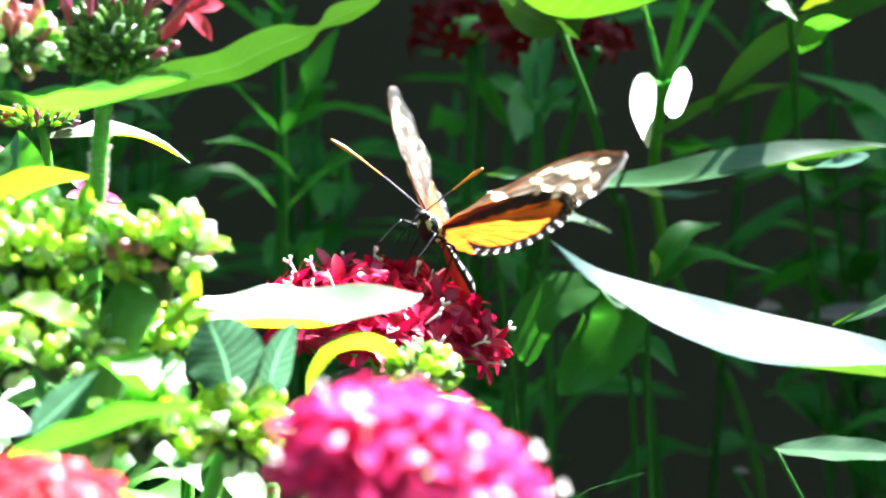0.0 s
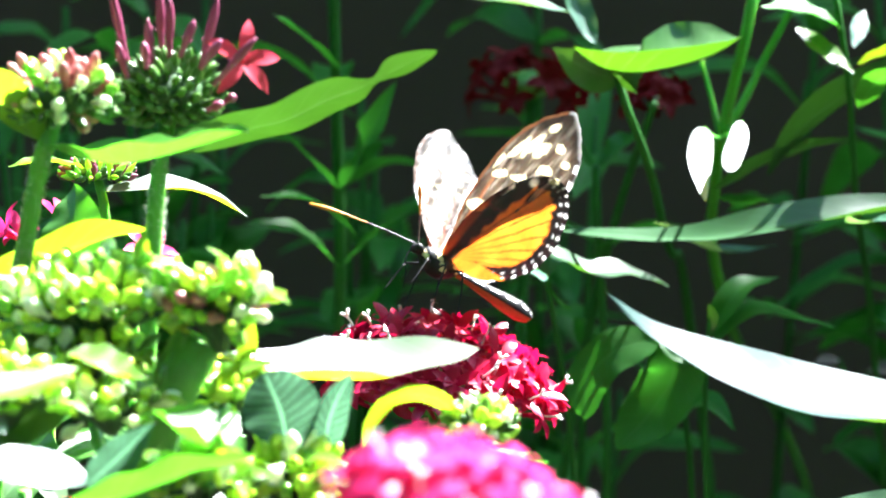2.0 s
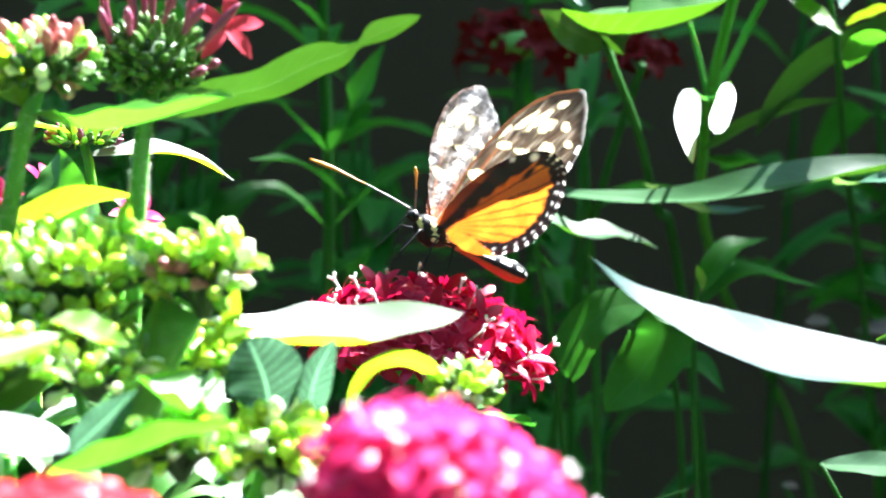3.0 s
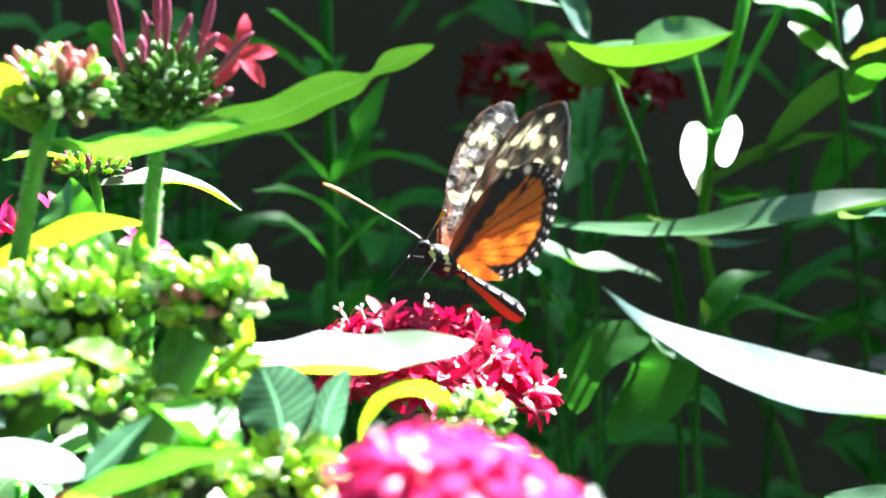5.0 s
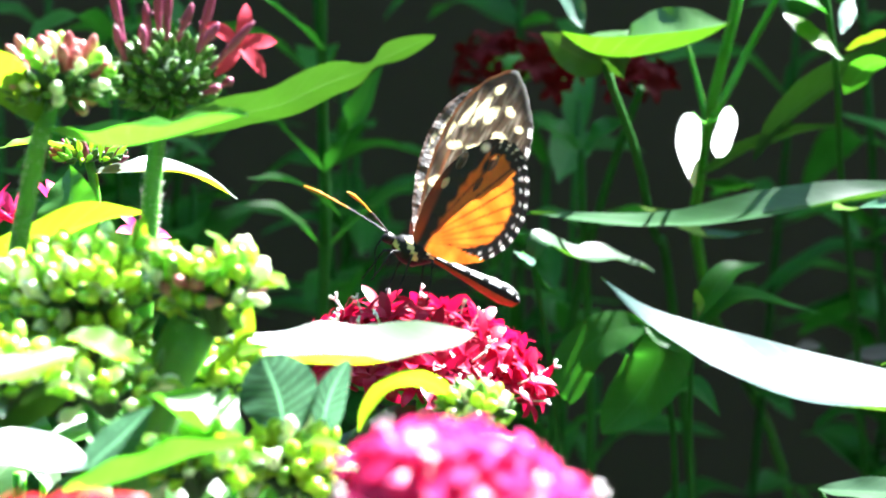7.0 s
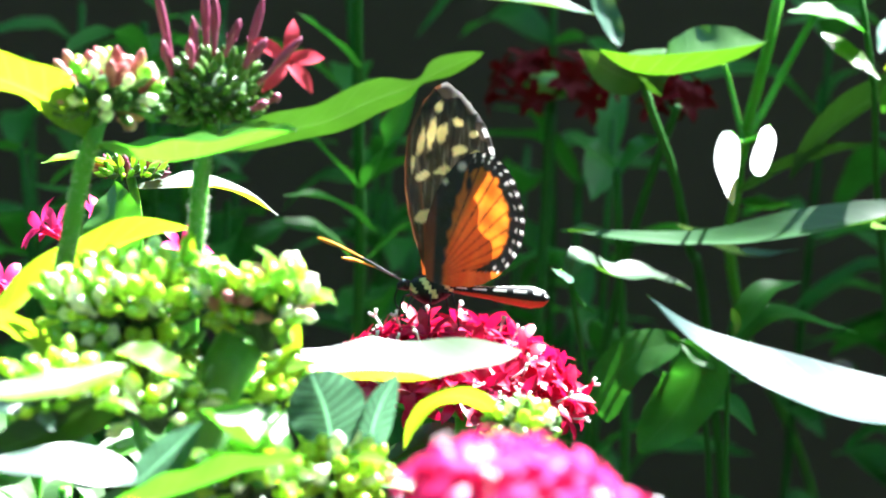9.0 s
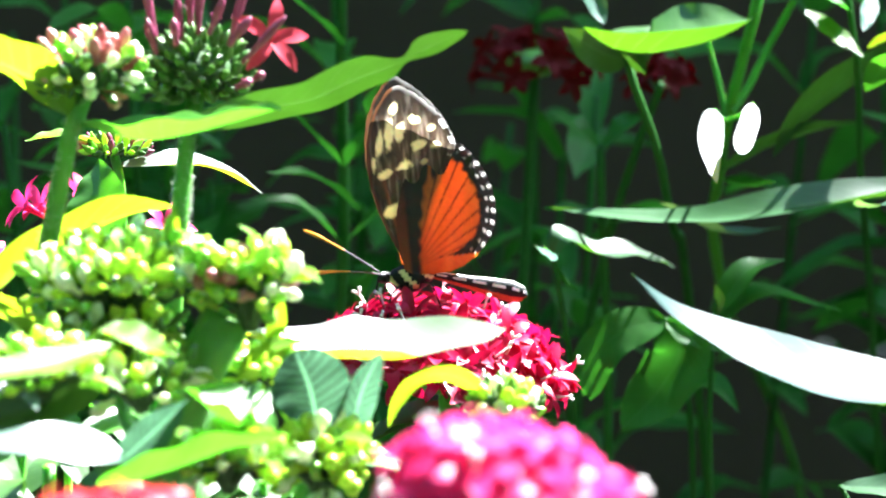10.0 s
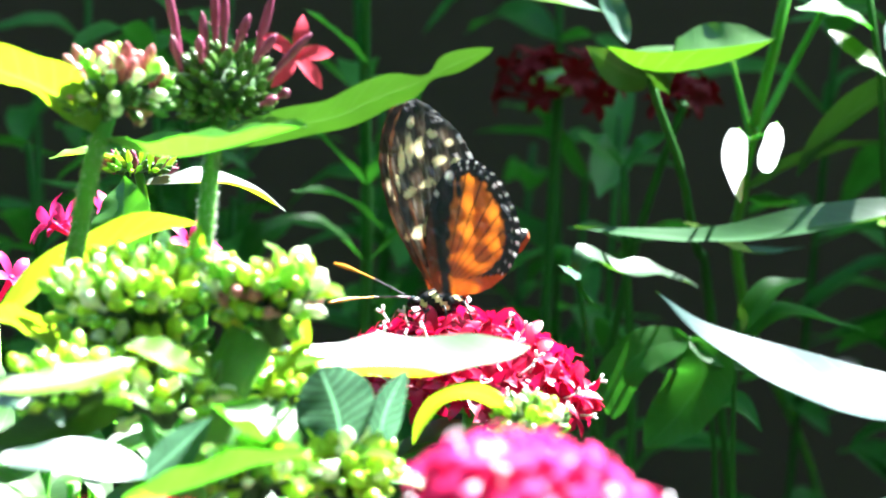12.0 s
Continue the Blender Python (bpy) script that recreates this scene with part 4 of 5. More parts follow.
def forked_plant():
    base = (-0.035, 0.22, 0)
    own = thing("pentas_plant", base, "tall green stem with narrow paired leaves in shade", "plant", "plants behind")
    shade_dark_stem(own, [base, (-0.036, 0.22, 0.4), (-0.0149, 0.2000, 0.5859), (-0.0157, 0.2000, 0.6279), (-0.0160, 0.2000, 0.6812)], (0.0024, 0.0016))
    for a, b, c in (((-0.0148, 0.2000, 0.6036), (-0.0232, 0.1900, 0.6139), (-0.0325, 0.1800, 0.6247)), ((-0.0145, 0.2000, 0.6036), (-0.0063, 0.1900, 0.6205), (0.0020, 0.1900, 0.6371)),
                    ((-0.0153, 0.2000, 0.6396), (-0.0230, 0.1900, 0.6488), (-0.0334, 0.1800, 0.6579)), ((-0.0149, 0.2000, 0.5808), (-0.0001, 0.1900, 0.5955), (0.0164, 0.1800, 0.6050)), ((-0.0149, 0.2000, 0.5808), (-0.0267, 0.1900, 0.5923), (-0.0429, 0.1800, 0.5969))):
        leaf(own, [a, b, c], 0.011, (0.1, -0.35, 0.9), LEAF_DEEP)
    leaf(own, [(-0.0100, 0.1800, 0.5935), (-0.0229, 0.1700, 0.6043), (-0.0370, 0.1600, 0.6072)], 0.010, (0.0, -0.2, 1), LEAF_DEEP)


def sunlit_shoots():
    """Shoots at the back whose leaves catch the sun."""
    glare = (0.385, -0.487, 0.783)
    own = thing("pentas_plant", (0.17, 0.36, 0), "green shoot with small leaves catching the sun", "plant", "plants behind")
    shade_dark_stem(own, [(0.17, 0.36, 0), (0.168, 0.36, 0.4), (0.1480, 0.2600, 0.5600), (0.1323, 0.1500, 0.6148), (0.1273, 0.1200, 0.6480), (0.1224, 0.1200, 0.6763)], (0.0014, 0.0009))
    for a, b, c, w, n, m in (((0.1135, 0.1200, 0.6579), (0.1197, 0.1150, 0.6524), (0.1287, 0.1100, 0.6459), 0.0080, (0.1, -0.35, 0.9), LEAF_YOUNG), ((0.1278, 0.1050, 0.6537), (0.1295, 0.1100, 0.6579), (0.1323, 0.1200, 0.6626), 0.0050, glare, LEAF_GREY),
                             ((0.1264, 0.1200, 0.6575), (0.1158, 0.1150, 0.6626), (0.1029, 0.1100, 0.6646), 0.0120, (0.0, -0.3, 0.9), LEAF_DEEP), ((0.1306, 0.1200, 0.6354), (0.1357, 0.1100, 0.6442), (0.1424, 0.1000, 0.6467), 0.0080, (0.2, 0.5, 0.8), LEAF_LIME),
                             ((0.1304, 0.1200, 0.6476), (0.1374, 0.1200, 0.6503), (0.1468, 0.1200, 0.6531), 0.0080, (-0.2, 0.4, 0.85), LEAF_YOUNG)):
        leaf(own, [a, b, c], w, n, m)
    own = thing("pentas_plant", (0.05, 0.10, 0), "thin shoot with tiny leaves catching the sun", "plant", "plants behind")
    shade_dark_stem(own, [(0.05, 0.10, 0), (0.05, 0.10, 0.4), (0.0466, 0.1000, 0.5720), (0.0431, 0.1000, 0.5909)], (0.0014, 0.0008))
    leaf(own, [(0.0431, 0.1000, 0.5909), (0.0450, 0.1000, 0.5969), (0.0530, 0.1050, 0.5925), (0.0659, 0.1150, 0.5903), (0.0783, 0.1250, 0.5851)], 0.013, (0.05, -0.35, 0.95), LEAF_PALE)
    part("stalk", tube(bmesh.new(), [Vector(p) - Vector((0.05, 0.10, 0)) for p in ((0.0431, 0.1000, 0.5909), (0.0389, 0.06, 0.5989))], (0.0006, 0.0005), sides=6, count=6), STEM_MID, own)
    leaf(own, [(0.0410, 0.0450, 0.5977), (0.0392, 0.0500, 0.5988), (0.0374, 0.0580, 0.5995)], 0.0046, glare, LEAF_GREY, "small leaf white with sun glare", blunt=0.4, sharp=0.4)
    leaf(own, [(0.0434, 0.1000, 0.5893), (0.0459, 0.1050, 0.5839), (0.0508, 0.1100, 0.5800)], 0.0060, (0.1, -0.5, 0.8), LEAF_DEEP)
    own = thing("pentas_plant", (0.10, 0.105, 0), "thin shoot with tiny leaves catching the sun", "plant", "plants behind")
    shade_dark_stem(own, [(0.10, 0.105, 0), (0.10, 0.105, 0.4), (0.0877, 0.1050, 0.5679), (0.0886, 0.1050, 0.5806)], (0.0012, 0.0007))
    leaf(own, [(0.0886, 0.1050, 0.5743), (0.0892, 0.1040, 0.5784), (0.0879, 0.1000, 0.5837)], 0.0030, (0.2, 0.5, 0.8), LEAF)
    leaf(own, [(0.0886, 0.1050, 0.5711), (0.0987, 0.1100, 0.5798), (0.1121, 0.1200, 0.5767), (0.1257, 0.1300, 0.5720)], 0.0100, (0.0, -0.3, 0.9), LEAF_DEEP)
    leaf(own, [(0.0886, 0.1050, 0.5743), (0.0971, 0.1100, 0.5862), (0.1088, 0.1200, 0.5879)], 0.0090, (0.0, -0.3, 0.9), LEAF_DEEP)
    own = thing("grass_tuft", (0.045, -0.02, 0), "long narrow green grass blade", "grass", "plants behind")
    leaf(own, [(0.045, -0.02, 0), (0.043, -0.02, 0.4), (0.0500, -0.0200, 0.5302), (0.0628, -0.0200, 0.5392), (0.0785, -0.0200, 0.5441)], 0.0030, (-0.3, -0.5, 0.8), LEAF_DEEP, fold=0.3, steps=40)
    for k, (p, turn, size) in enumerate((((0.1509, 0.3000, 0.5332), 0.3, 0.030), ((0.1151, 0.02, 0.5425), 0.0, 0.036), ((0.1235, 0.2500, 0.4934), 1.2, 0.012), ((0.1437, 0.3200, 0.5338), 2.0, 0.02))):
        stalk = thing("pentas_plant", (p[0] + 0.03, p[1] + 0.03, 0), "withering shoot with a pale dry leaf", "plant", "withering shoots")
        shade_dark_stem(stalk, [(p[0] + 0.03, p[1] + 0.03, 0), (p[0] + 0.03, p[1] + 0.03, 0.3), (p[0] + 0.02, p[1] + 0.02, p[2] - 0.04), p], (0.0010, 0.0006))
        way = Vector((math.cos(turn), -0.3, 0.12 * math.sin(3 * turn)))
        leaf(stalk, [p, Vector(p) + way * size * 0.5, Vector(p) + way * size], size * 0.28, (0.1, -0.5, 0.85), LEAF_DRY if k != 1 else LEAF_PALE)


def shade_plants():
    """Leafy stems that fill the shade behind."""
    rnd = random.Random(77)
    blades = []
    for k in range(6):
        length, width = rnd.uniform(0.034, 0.060), rnd.uniform(0.009, 0.017)
        bm = leaf_blade([(0, 0, 0), (length * 0.4, 0, length * 0.12), (length * 0.8, 0, -0.02 * k * length), (length, 0, -0.10 * length - 0.03 * k * length)], width, (0, 0, 1), seed=k, steps=12, across=6)
        blades.append(as_mesh("shade_leaf", bm, LEAF_DEEP))
    for k in range(72):
        x = (-0.24 + 0.29 * ((k * 0.618) % 1.0)) if k % 4 else rnd.uniform(0.05, 0.24)
        y = rnd.uniform(0.27, 0.50)
        own = thing("pentas_plant", (x, y, 0), "leafy dark green stem in deep shade", "plant", "plants in the shade")
        high = rnd.uniform(0.46, 0.68)
        lx, ly = rnd.uniform(-0.04, 0.04), rnd.uniform(-0.05, 0.03)
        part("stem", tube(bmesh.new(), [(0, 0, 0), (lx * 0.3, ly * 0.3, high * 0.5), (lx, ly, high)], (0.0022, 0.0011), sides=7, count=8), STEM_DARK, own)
        z, turn = 0.26, rnd.uniform(0, 3)
        while z < high:
            s = z / high
            for side in (0, math.pi):
                m = Matrix.Translation((lx * s * s, ly * s * s, z)) @ Matrix.Rotation(turn + side + rnd.uniform(-0.3, 0.3), 4, "Z") @ Matrix.Rotation(rnd.uniform(-0.7, 0.25), 4, "Y") @ Matrix.Rotation(rnd.uniform(-0.4, 0.4), 4, "X")
                size = rnd.uniform(0.75, 1.15)
                part("leaf", blades[rnd.randrange(6)], None, own, "", m @ Matrix.Diagonal((size, size, size, 1)))
            z += rnd.uniform(0.026, 0.042)
            turn += math.pi / 2


def hedge(name, label, count, xs, ys, top, sizes, seed, face, slope=0.0):
    """A ragged bank of foliage, added out of view to close the bed and shade it."""
    rnd = random.Random(seed)
    verts, faces = [], []
    for k in range(count):
        x, y = rnd.uniform(*xs), rnd.uniform(*ys)
        z = rnd.uniform(0.01, 1.0) * (top + slope * (y - ys[0]) + 0.03 * noise.noise(Vector((x * 3, y * 3, seed))))
        way = Vector((rnd.uniform(-1, 1), rnd.uniform(-1, 1) + face[1] * 0.4, rnd.uniform(-0.7, 0.5))).normalized()
        up = Vector((rnd.uniform(-0.5, 0.5) + face[0] * 0.4, rnd.uniform(-0.5, 0.5) + face[1] * 0.4, 1)).normalized()
        side = way.cross(up).normalized()
        up = side.cross(way)
        length = rnd.uniform(*sizes)
        w, p, n = length * rnd.uniform(0.18, 0.26), Vector((x, y, z)), len(verts)
        for s, b, d in ((0, 0, 0), (0.35, 1, 0.05), (0.35, 0, -0.03), (0.35, -1, 0.05), (0.72, 0.8, 0), (0.72, 0, -0.08), (0.72, -0.8, 0), (1, 0, -0.2)):
            verts.append(p + way * (length * s) + side * (w * b) + up * (length * d))
        faces += [(n, n + 1, n + 2), (n, n + 2, n + 3), (n + 1, n + 4, n + 5, n + 2), (n + 2, n + 5, n + 6, n + 3), (n + 4, n + 7, n + 5), (n + 5, n + 7, n + 6)]
    me = bpy.data.meshes.new(name)
    me.from_pydata(verts, [], faces)
    layer = me.uv_layers.new(name="blade")
    spots = {0: (0, 0.5), 1: (0.35, 1), 2: (0.35, 0.5), 3: (0.35, 0), 4: (0.72, 0.9), 5: (0.72, 0.5), 6: (0.72, 0.1), 7: (1, 0.5)}
    layer.data.foreach_set("uv", [c for loop in me.loops for c in spots[loop.vertex_index % 8]])
    me.materials.append(LEAF_DEEP)
    tagged(new(name, me), label, "hedge", kind="stuff")


def build_wall():
    """A plain wall added at the back as dark backdrop; it also keeps sun off the bed's back."""
    bm = bmesh.new()
    for x0, x1, y0, y1, z0, z1 in ((-1.9, 3.4, 0.78, 1.0, -0.1, 1.57), (-1.93, 3.43, 0.75, 1.03, 1.573, 1.63)):
        verts = bmesh.ops.create_cube(bm, size=1.0)["verts"]
        for v in verts:
            v.co = Vector((x0 + (v.co.x + 0.5) * (x1 - x0), y0 + (v.co.y + 0.5) * (y1 - y0), z0 + (v.co.z + 0.5) * (z1 - z0)))
    bmesh.ops.bevel(bm, geom=bm.edges[:], offset=0.008, segments=2, affect="EDGES")
    tagged(new("wall_north", as_mesh("wall_north", bm, WALL_DARK, False)), "plain dark wall added behind the flower bed as backdrop and sun block", "wall", kind="structure")


def hedges():
    build_wall()
    # Added banks, all out of view: the first blocks sun, the others sky.
    hedge("tall_hedge", "unseen tall hedge added to shade the back of the bed", 30000, (-2.2, 4.2), (1.6, 2.1), 3.26, (0.10, 0.18), 6, (0, -1), 1.9)
    hedge("hedge_behind", "unseen hedge added behind the camera to block sky light", 9000, (-3.0, 3.5), (-3.6, -2.9), 2.4, (0.12, 0.20), 7, (0, 1))
    hedge("side_hedge", "unseen hedge added beside the bed to block sky light", 9000, (-2.6, -1.9), (-3.0, 2.0), 2.4, (0.12, 0.20), 8, (1, 0))
    hedge("side_hedge", "unseen hedge added beside the bed to block sky light", 9000, (3.4, 4.1), (-3.0, 2.0), 2.4, (0.12, 0.20), 9, (-1, 0))


def shade_tree():
    """An unseen tree added on the camera's side of the bed; its crown blocks sky light."""
    base = Vector((-1.5, -2.3, 0))
    own = thing("sky_block_tree", base, "unseen spreading tree with a low dense green crown, added to block sky light", "tree")
    bark = tissue_material("tree_bark", (0.06, 0.045, 0.03), (0.13, 0.10, 0.07), 0.9, 0.0, 30, 0.2)
    part("trunk", tube(bmesh.new(), [(0, 0, -0.02), (0.05, 0.02, 0.8), (0.2, 0.1, 1.7), (0.4, 0.2, 2.4)], (0.14, 0.10, 0.08), sides=14, count=20), bark, own)
    for k, end in enumerate(((2.9, 1.6, 2.5), (1.4, 1.9, 2.4), (2.2, -0.6, 2.6), (-0.9, 0.8, 2.5), (0.6, -0.9, 2.7), (3.6, 0.4, 2.7))):
        part("limb", tube(bmesh.new(), [(0.12, 0.06, 1.3 + 0.1 * k), (end[0] * 0.5, end[1] * 0.5, 2.1), end], (0.06, 0.015), sides=8, count=14), bark, own)
    rnd = random.Random(23)
    verts, faces = [], []
    for k in range(26000):
        x, y = rnd.uniform(-1.6, 5.2), rnd.uniform(-1.6, 1.98)
        z = 2.25 + 0.25 * noise.noise(Vector((x, y, 0))) + rnd.uniform(-0.25, 0.6)
        p, a, n = Vector((x, y, z)), rnd.uniform(0, math.tau), len(verts)
        way = Vector((math.cos(a), math.sin(a), rnd.uniform(-0.6, 0.2))).normalized()
        side = way.cross(Vector((rnd.uniform(-0.4, 0.4), rnd.uniform(-0.4, 0.4), 1))).normalized()
        up, length = side.cross(way), rnd.uniform(0.09, 0.15)
        for s, b, d in ((0, 0, 0), (0.4, 0.24, 0.04), (0.4, 0, 0), (0.4, -0.24, 0.04), (1, 0, -0.12)):
            verts.append(p + (way * s + side * b + up * d) * length)
        faces += [(n, n + 1, n + 2), (n, n + 2, n + 3), (n + 1, n + 4, n + 2), (n + 2, n + 4, n + 3)]
    me = bpy.data.meshes.new("crown")
    me.from_pydata(verts, [], faces)
    me.uv_layers.new(name="blade")
    me.materials.append(LEAF_DEEP)
    tagged(part("crown", me, None, own, "dense crown of green leaves"), kind="stuff")


plant_with_star()
plant_with_pale_buds()
plant_with_small_buds()
plant_with_green_buds()
low_foliage()
plant_with_curled_leaf()
crimson_plant()
near_pink_plant()
broad_leaf_plant()
plant_with_oval_leaf()
plant_with_white_leaves()
plant_with_level_leaves()
plant_with_lobed_leaf()
red_plant()
forked_plant()
sunlit_shoots()
shade_plants()
hedges()
shade_tree()

# ---------------------------------------------------------------- butterfly
MM = 0.00111


def wing_material():
    mat, nodes, links, main = material("wing_scales")
    tint = nodes.new("ShaderNodeVertexColor")
    tint.layer_name = "pattern"
    place = nodes.new("ShaderNodeTexCoord")
    grain = nodes.new("ShaderNodeTexNoise")
    grain.inputs["Scale"].default_value, grain.inputs["Detail"].default_value = 900.0, 3.0
    links.new(place.outputs["Object"], grain.inputs["Vector"])
    dust = nodes.new("ShaderNodeMix")
    dust.data_type, dust.blend_type = "RGBA", "MULTIPLY"
    dust.inputs["Factor"].default_value = 0.35
    links.new(tint.outputs["Color"], dust.inputs["A"])
    links.new(grain.outputs["Color"], dust.inputs["B"])
    links.new(dust.outputs["Result"], main.inputs["Base Color"])
    main.inputs["Roughness"].default_value = 0.5
    main.inputs["Specular IOR Level"].default_value = 0.8
    relief = nodes.new("ShaderNodeBump")
    relief.inputs["Strength"].default_value, relief.inputs["Distance"].default_value = 0.4, 0.0002
    links.new(grain.outputs[0], relief.inputs["Height"])
    fold = nodes.new("ShaderNodeTexNoise")
    fold.inputs["Scale"].default_value, fold.inputs["Detail"].default_value = 260.0, 2.0
    links.new(place.outputs["Object"], fold.inputs["Vector"])
    crease = nodes.new("ShaderNodeBump")
    crease.inputs["Strength"].default_value, crease.inputs["Distance"].default_value = 0.7, 0.0016
    links.new(fold.outputs[0], crease.inputs["Height"])
    links.new(relief.outputs[0], crease.inputs["Normal"])
    links.new(crease.outputs[0], main.inputs["Normal"])
    glow = nodes.new("ShaderNodeBsdfTranslucent")
    links.new(dust.outputs["Result"], glow.inputs[0])
    mix = nodes.new("ShaderNodeMixShader")
    mix.inputs[0].default_value = 0.5
    links.new(main.outputs[0], mix.inputs[1])
    links.new(glow.outputs[0], mix.inputs[2])
    links.new(mix.outputs[0], nodes["Material Output"].inputs[0])
    return mat


WING = wing_material()
CHITIN = tissue_material("black_chitin", (0.004, 0.004, 0.004), (0.012, 0.011, 0.010), 0.5, 0.0, 900, 0.5, 0.2)
CREAM = tissue_material("cream_scales", (0.55, 0.45, 0.18), (0.7, 0.6, 0.3), 0.5, 0.0, 900)
WHITE_SCALES = tissue_material("white_scales", (0.65, 0.65, 0.62), (0.8, 0.8, 0.78), 0.4, 0.0, 900)
RUST = tissue_material("rust_scales", (0.24, 0.045, 0.010), (0.36, 0.08, 0.02), 0.55, 0.0, 900, 0.5, 0.2)
AMBER = tissue_material("amber_antenna", (0.62, 0.22, 0.010), (0.75, 0.32, 0.02), 0.4, 0.0, 900)
BROWN = tissue_material("brown_antenna", (0.05, 0.045, 0.05), (0.12, 0.10, 0.10), 0.4, 0.0, 900)

FORE_EDGE = [(0, 0), (3, 5), (6.2, 12), (8.6, 20), (9.6, 28), (9.0, 35), (6.6, 41), (3, 45), (-1.5, 42.8), (-4.6, 40), (-7.6, 36.6), (-9.6, 33), (-10.8, 29), (-8.4, 23), (-5.0, 15), (-2.6, 7), (-1.2, 1.5)]
HIND_EDGE = [(1, 0), (2.4, 6), (2.2, 14), (-0.5, 22), (-4.5, 27.5), (-8, 29.5), (-12, 29.2), (-15.5, 26.5), (-18.3, 22), (-20.2, 16.5), (-20.4, 11), (-18.8, 6), (-15, 1.8), (-10, -0.8), (-4, -1.2)]
BLACK, CREAM_C, ORANGE, BROWN_C, WHITE_C = (0.005, 0.004, 0.004), (0.88, 0.78, 0.44), (0.68, 0.18, 0.010), (0.078, 0.053, 0.033), (0.85, 0.83, 0.78)
FORE_SPOTS = [(3.6, 14.2, 2.9, 1.3, -0.5), (0.2, 16.8, 1.5, 1.2, 0.0), (5.2, 23.2, 1.8, 1.0, -0.4), (0.6, 25.0, 2.0, 1.1, -0.3), (-3.6, 25.8, 0.9, 0.8, 0.0), (6.6, 31.0, 0.9, 3.2, 0.1), (4.4, 32.8, 1.0, 3.6, 0.1),
              (2.0, 33.4, 1.2, 2.4, 0.2), (-2.3, 30.0, 1.8, 1.2, -0.4), (-1.4, 36.4, 1.4, 1.0, 0.3), (-6.4, 29.6, 1.1, 1.0, 0.0), (-5.2, 34.0, 1.0, 0.9, 0.3), (3.4, 39.4, 0.9, 1.5, 0.3), (7.9, 25.5, 0.5, 1.9, 0.0)]


def blend(a, b, k):
    k = min(1.0, max(0.0, k))
    return tuple(x + (y - x) * k for x, y in zip(a, b))


def fore_colour(u, v, rim, s):
    c = blend(BROWN_C, BLACK, 0.15 + 0.5 * noise.noise(Vector((u * 0.16, v * 0.16, 3.0))))
    c = blend(c, (0.45, 0.09, 0.012), 0.95 * max(0.0, 1 - v / 24) * max(0.0, 1 - abs(u + 0.14 * v - 0.4) / 2.0))
    c = blend(c, (0.42, 0.36, 0.28), 1.4 * max(0.0, noise.noise(Vector((u * 1.1 - v * 0.1, v * 0.13, 9.0))) - 0.02) * min(1.0, v / 14))
    c = blend(c, BLACK, 1.1 * max(0.0, noise.noise(Vector((u * 0.55, v * 0.3, 14.0)))))
    c = blend(c, (0.55, 0.13, 0.012), 0.8 * max(0.0, 1 - abs(u - 0.235 * v - 0.5) / 0.8) * max(0.0, 1 - v / 26))
    for k in (-0.34, -0.18, -0.02, 0.12, 0.25):
        vein = abs(u - k * v * (1 - 0.004 * v))
        c = blend(c, BLACK, 0.8 * max(0.0, 1 - vein / 0.40) if v > 6 else 0)
    c = blend(c, BLACK, 0.9 * max(0.0, 1 - rim / 2.6) if v > 10 else 0)
    c = blend(c, BLACK, 0.75 * min(1.0, max(0.0, (v - 34) / 6)))
    for x, y, a, b, turn in FORE_SPOTS:
        p, q = (u - x) * math.cos(turn) + (v - y) * math.sin(turn), (v - y) * math.cos(turn) - (u - x) * math.sin(turn)
        wob = 0.40 * noise.noise(Vector((u * 0.8, v * 0.8, x)))
        c = blend(c, CREAM_C, 1.3 * (1.10 + wob - math.hypot(p / a, q / b)) / 0.4)
    # Glare along the apex rim, painted faintly into the pattern.
    if rim < 1.7 and v > 37 and u < 3.5:
        c = blend(c, WHITE_C, 0.3 * (1.0 - rim))
    elif rim < 1.2 and v > 27 and u < 2.6:
        c = blend(c, WHITE_C, 2.5 * (math.sin(s * 95) + 0.1) if rim > 0.15 else 0.2)
    elif rim < 0.7 and u > 2:
        c = blend(c, (0.10, 0.04, 0.015), 0.8)
    return c


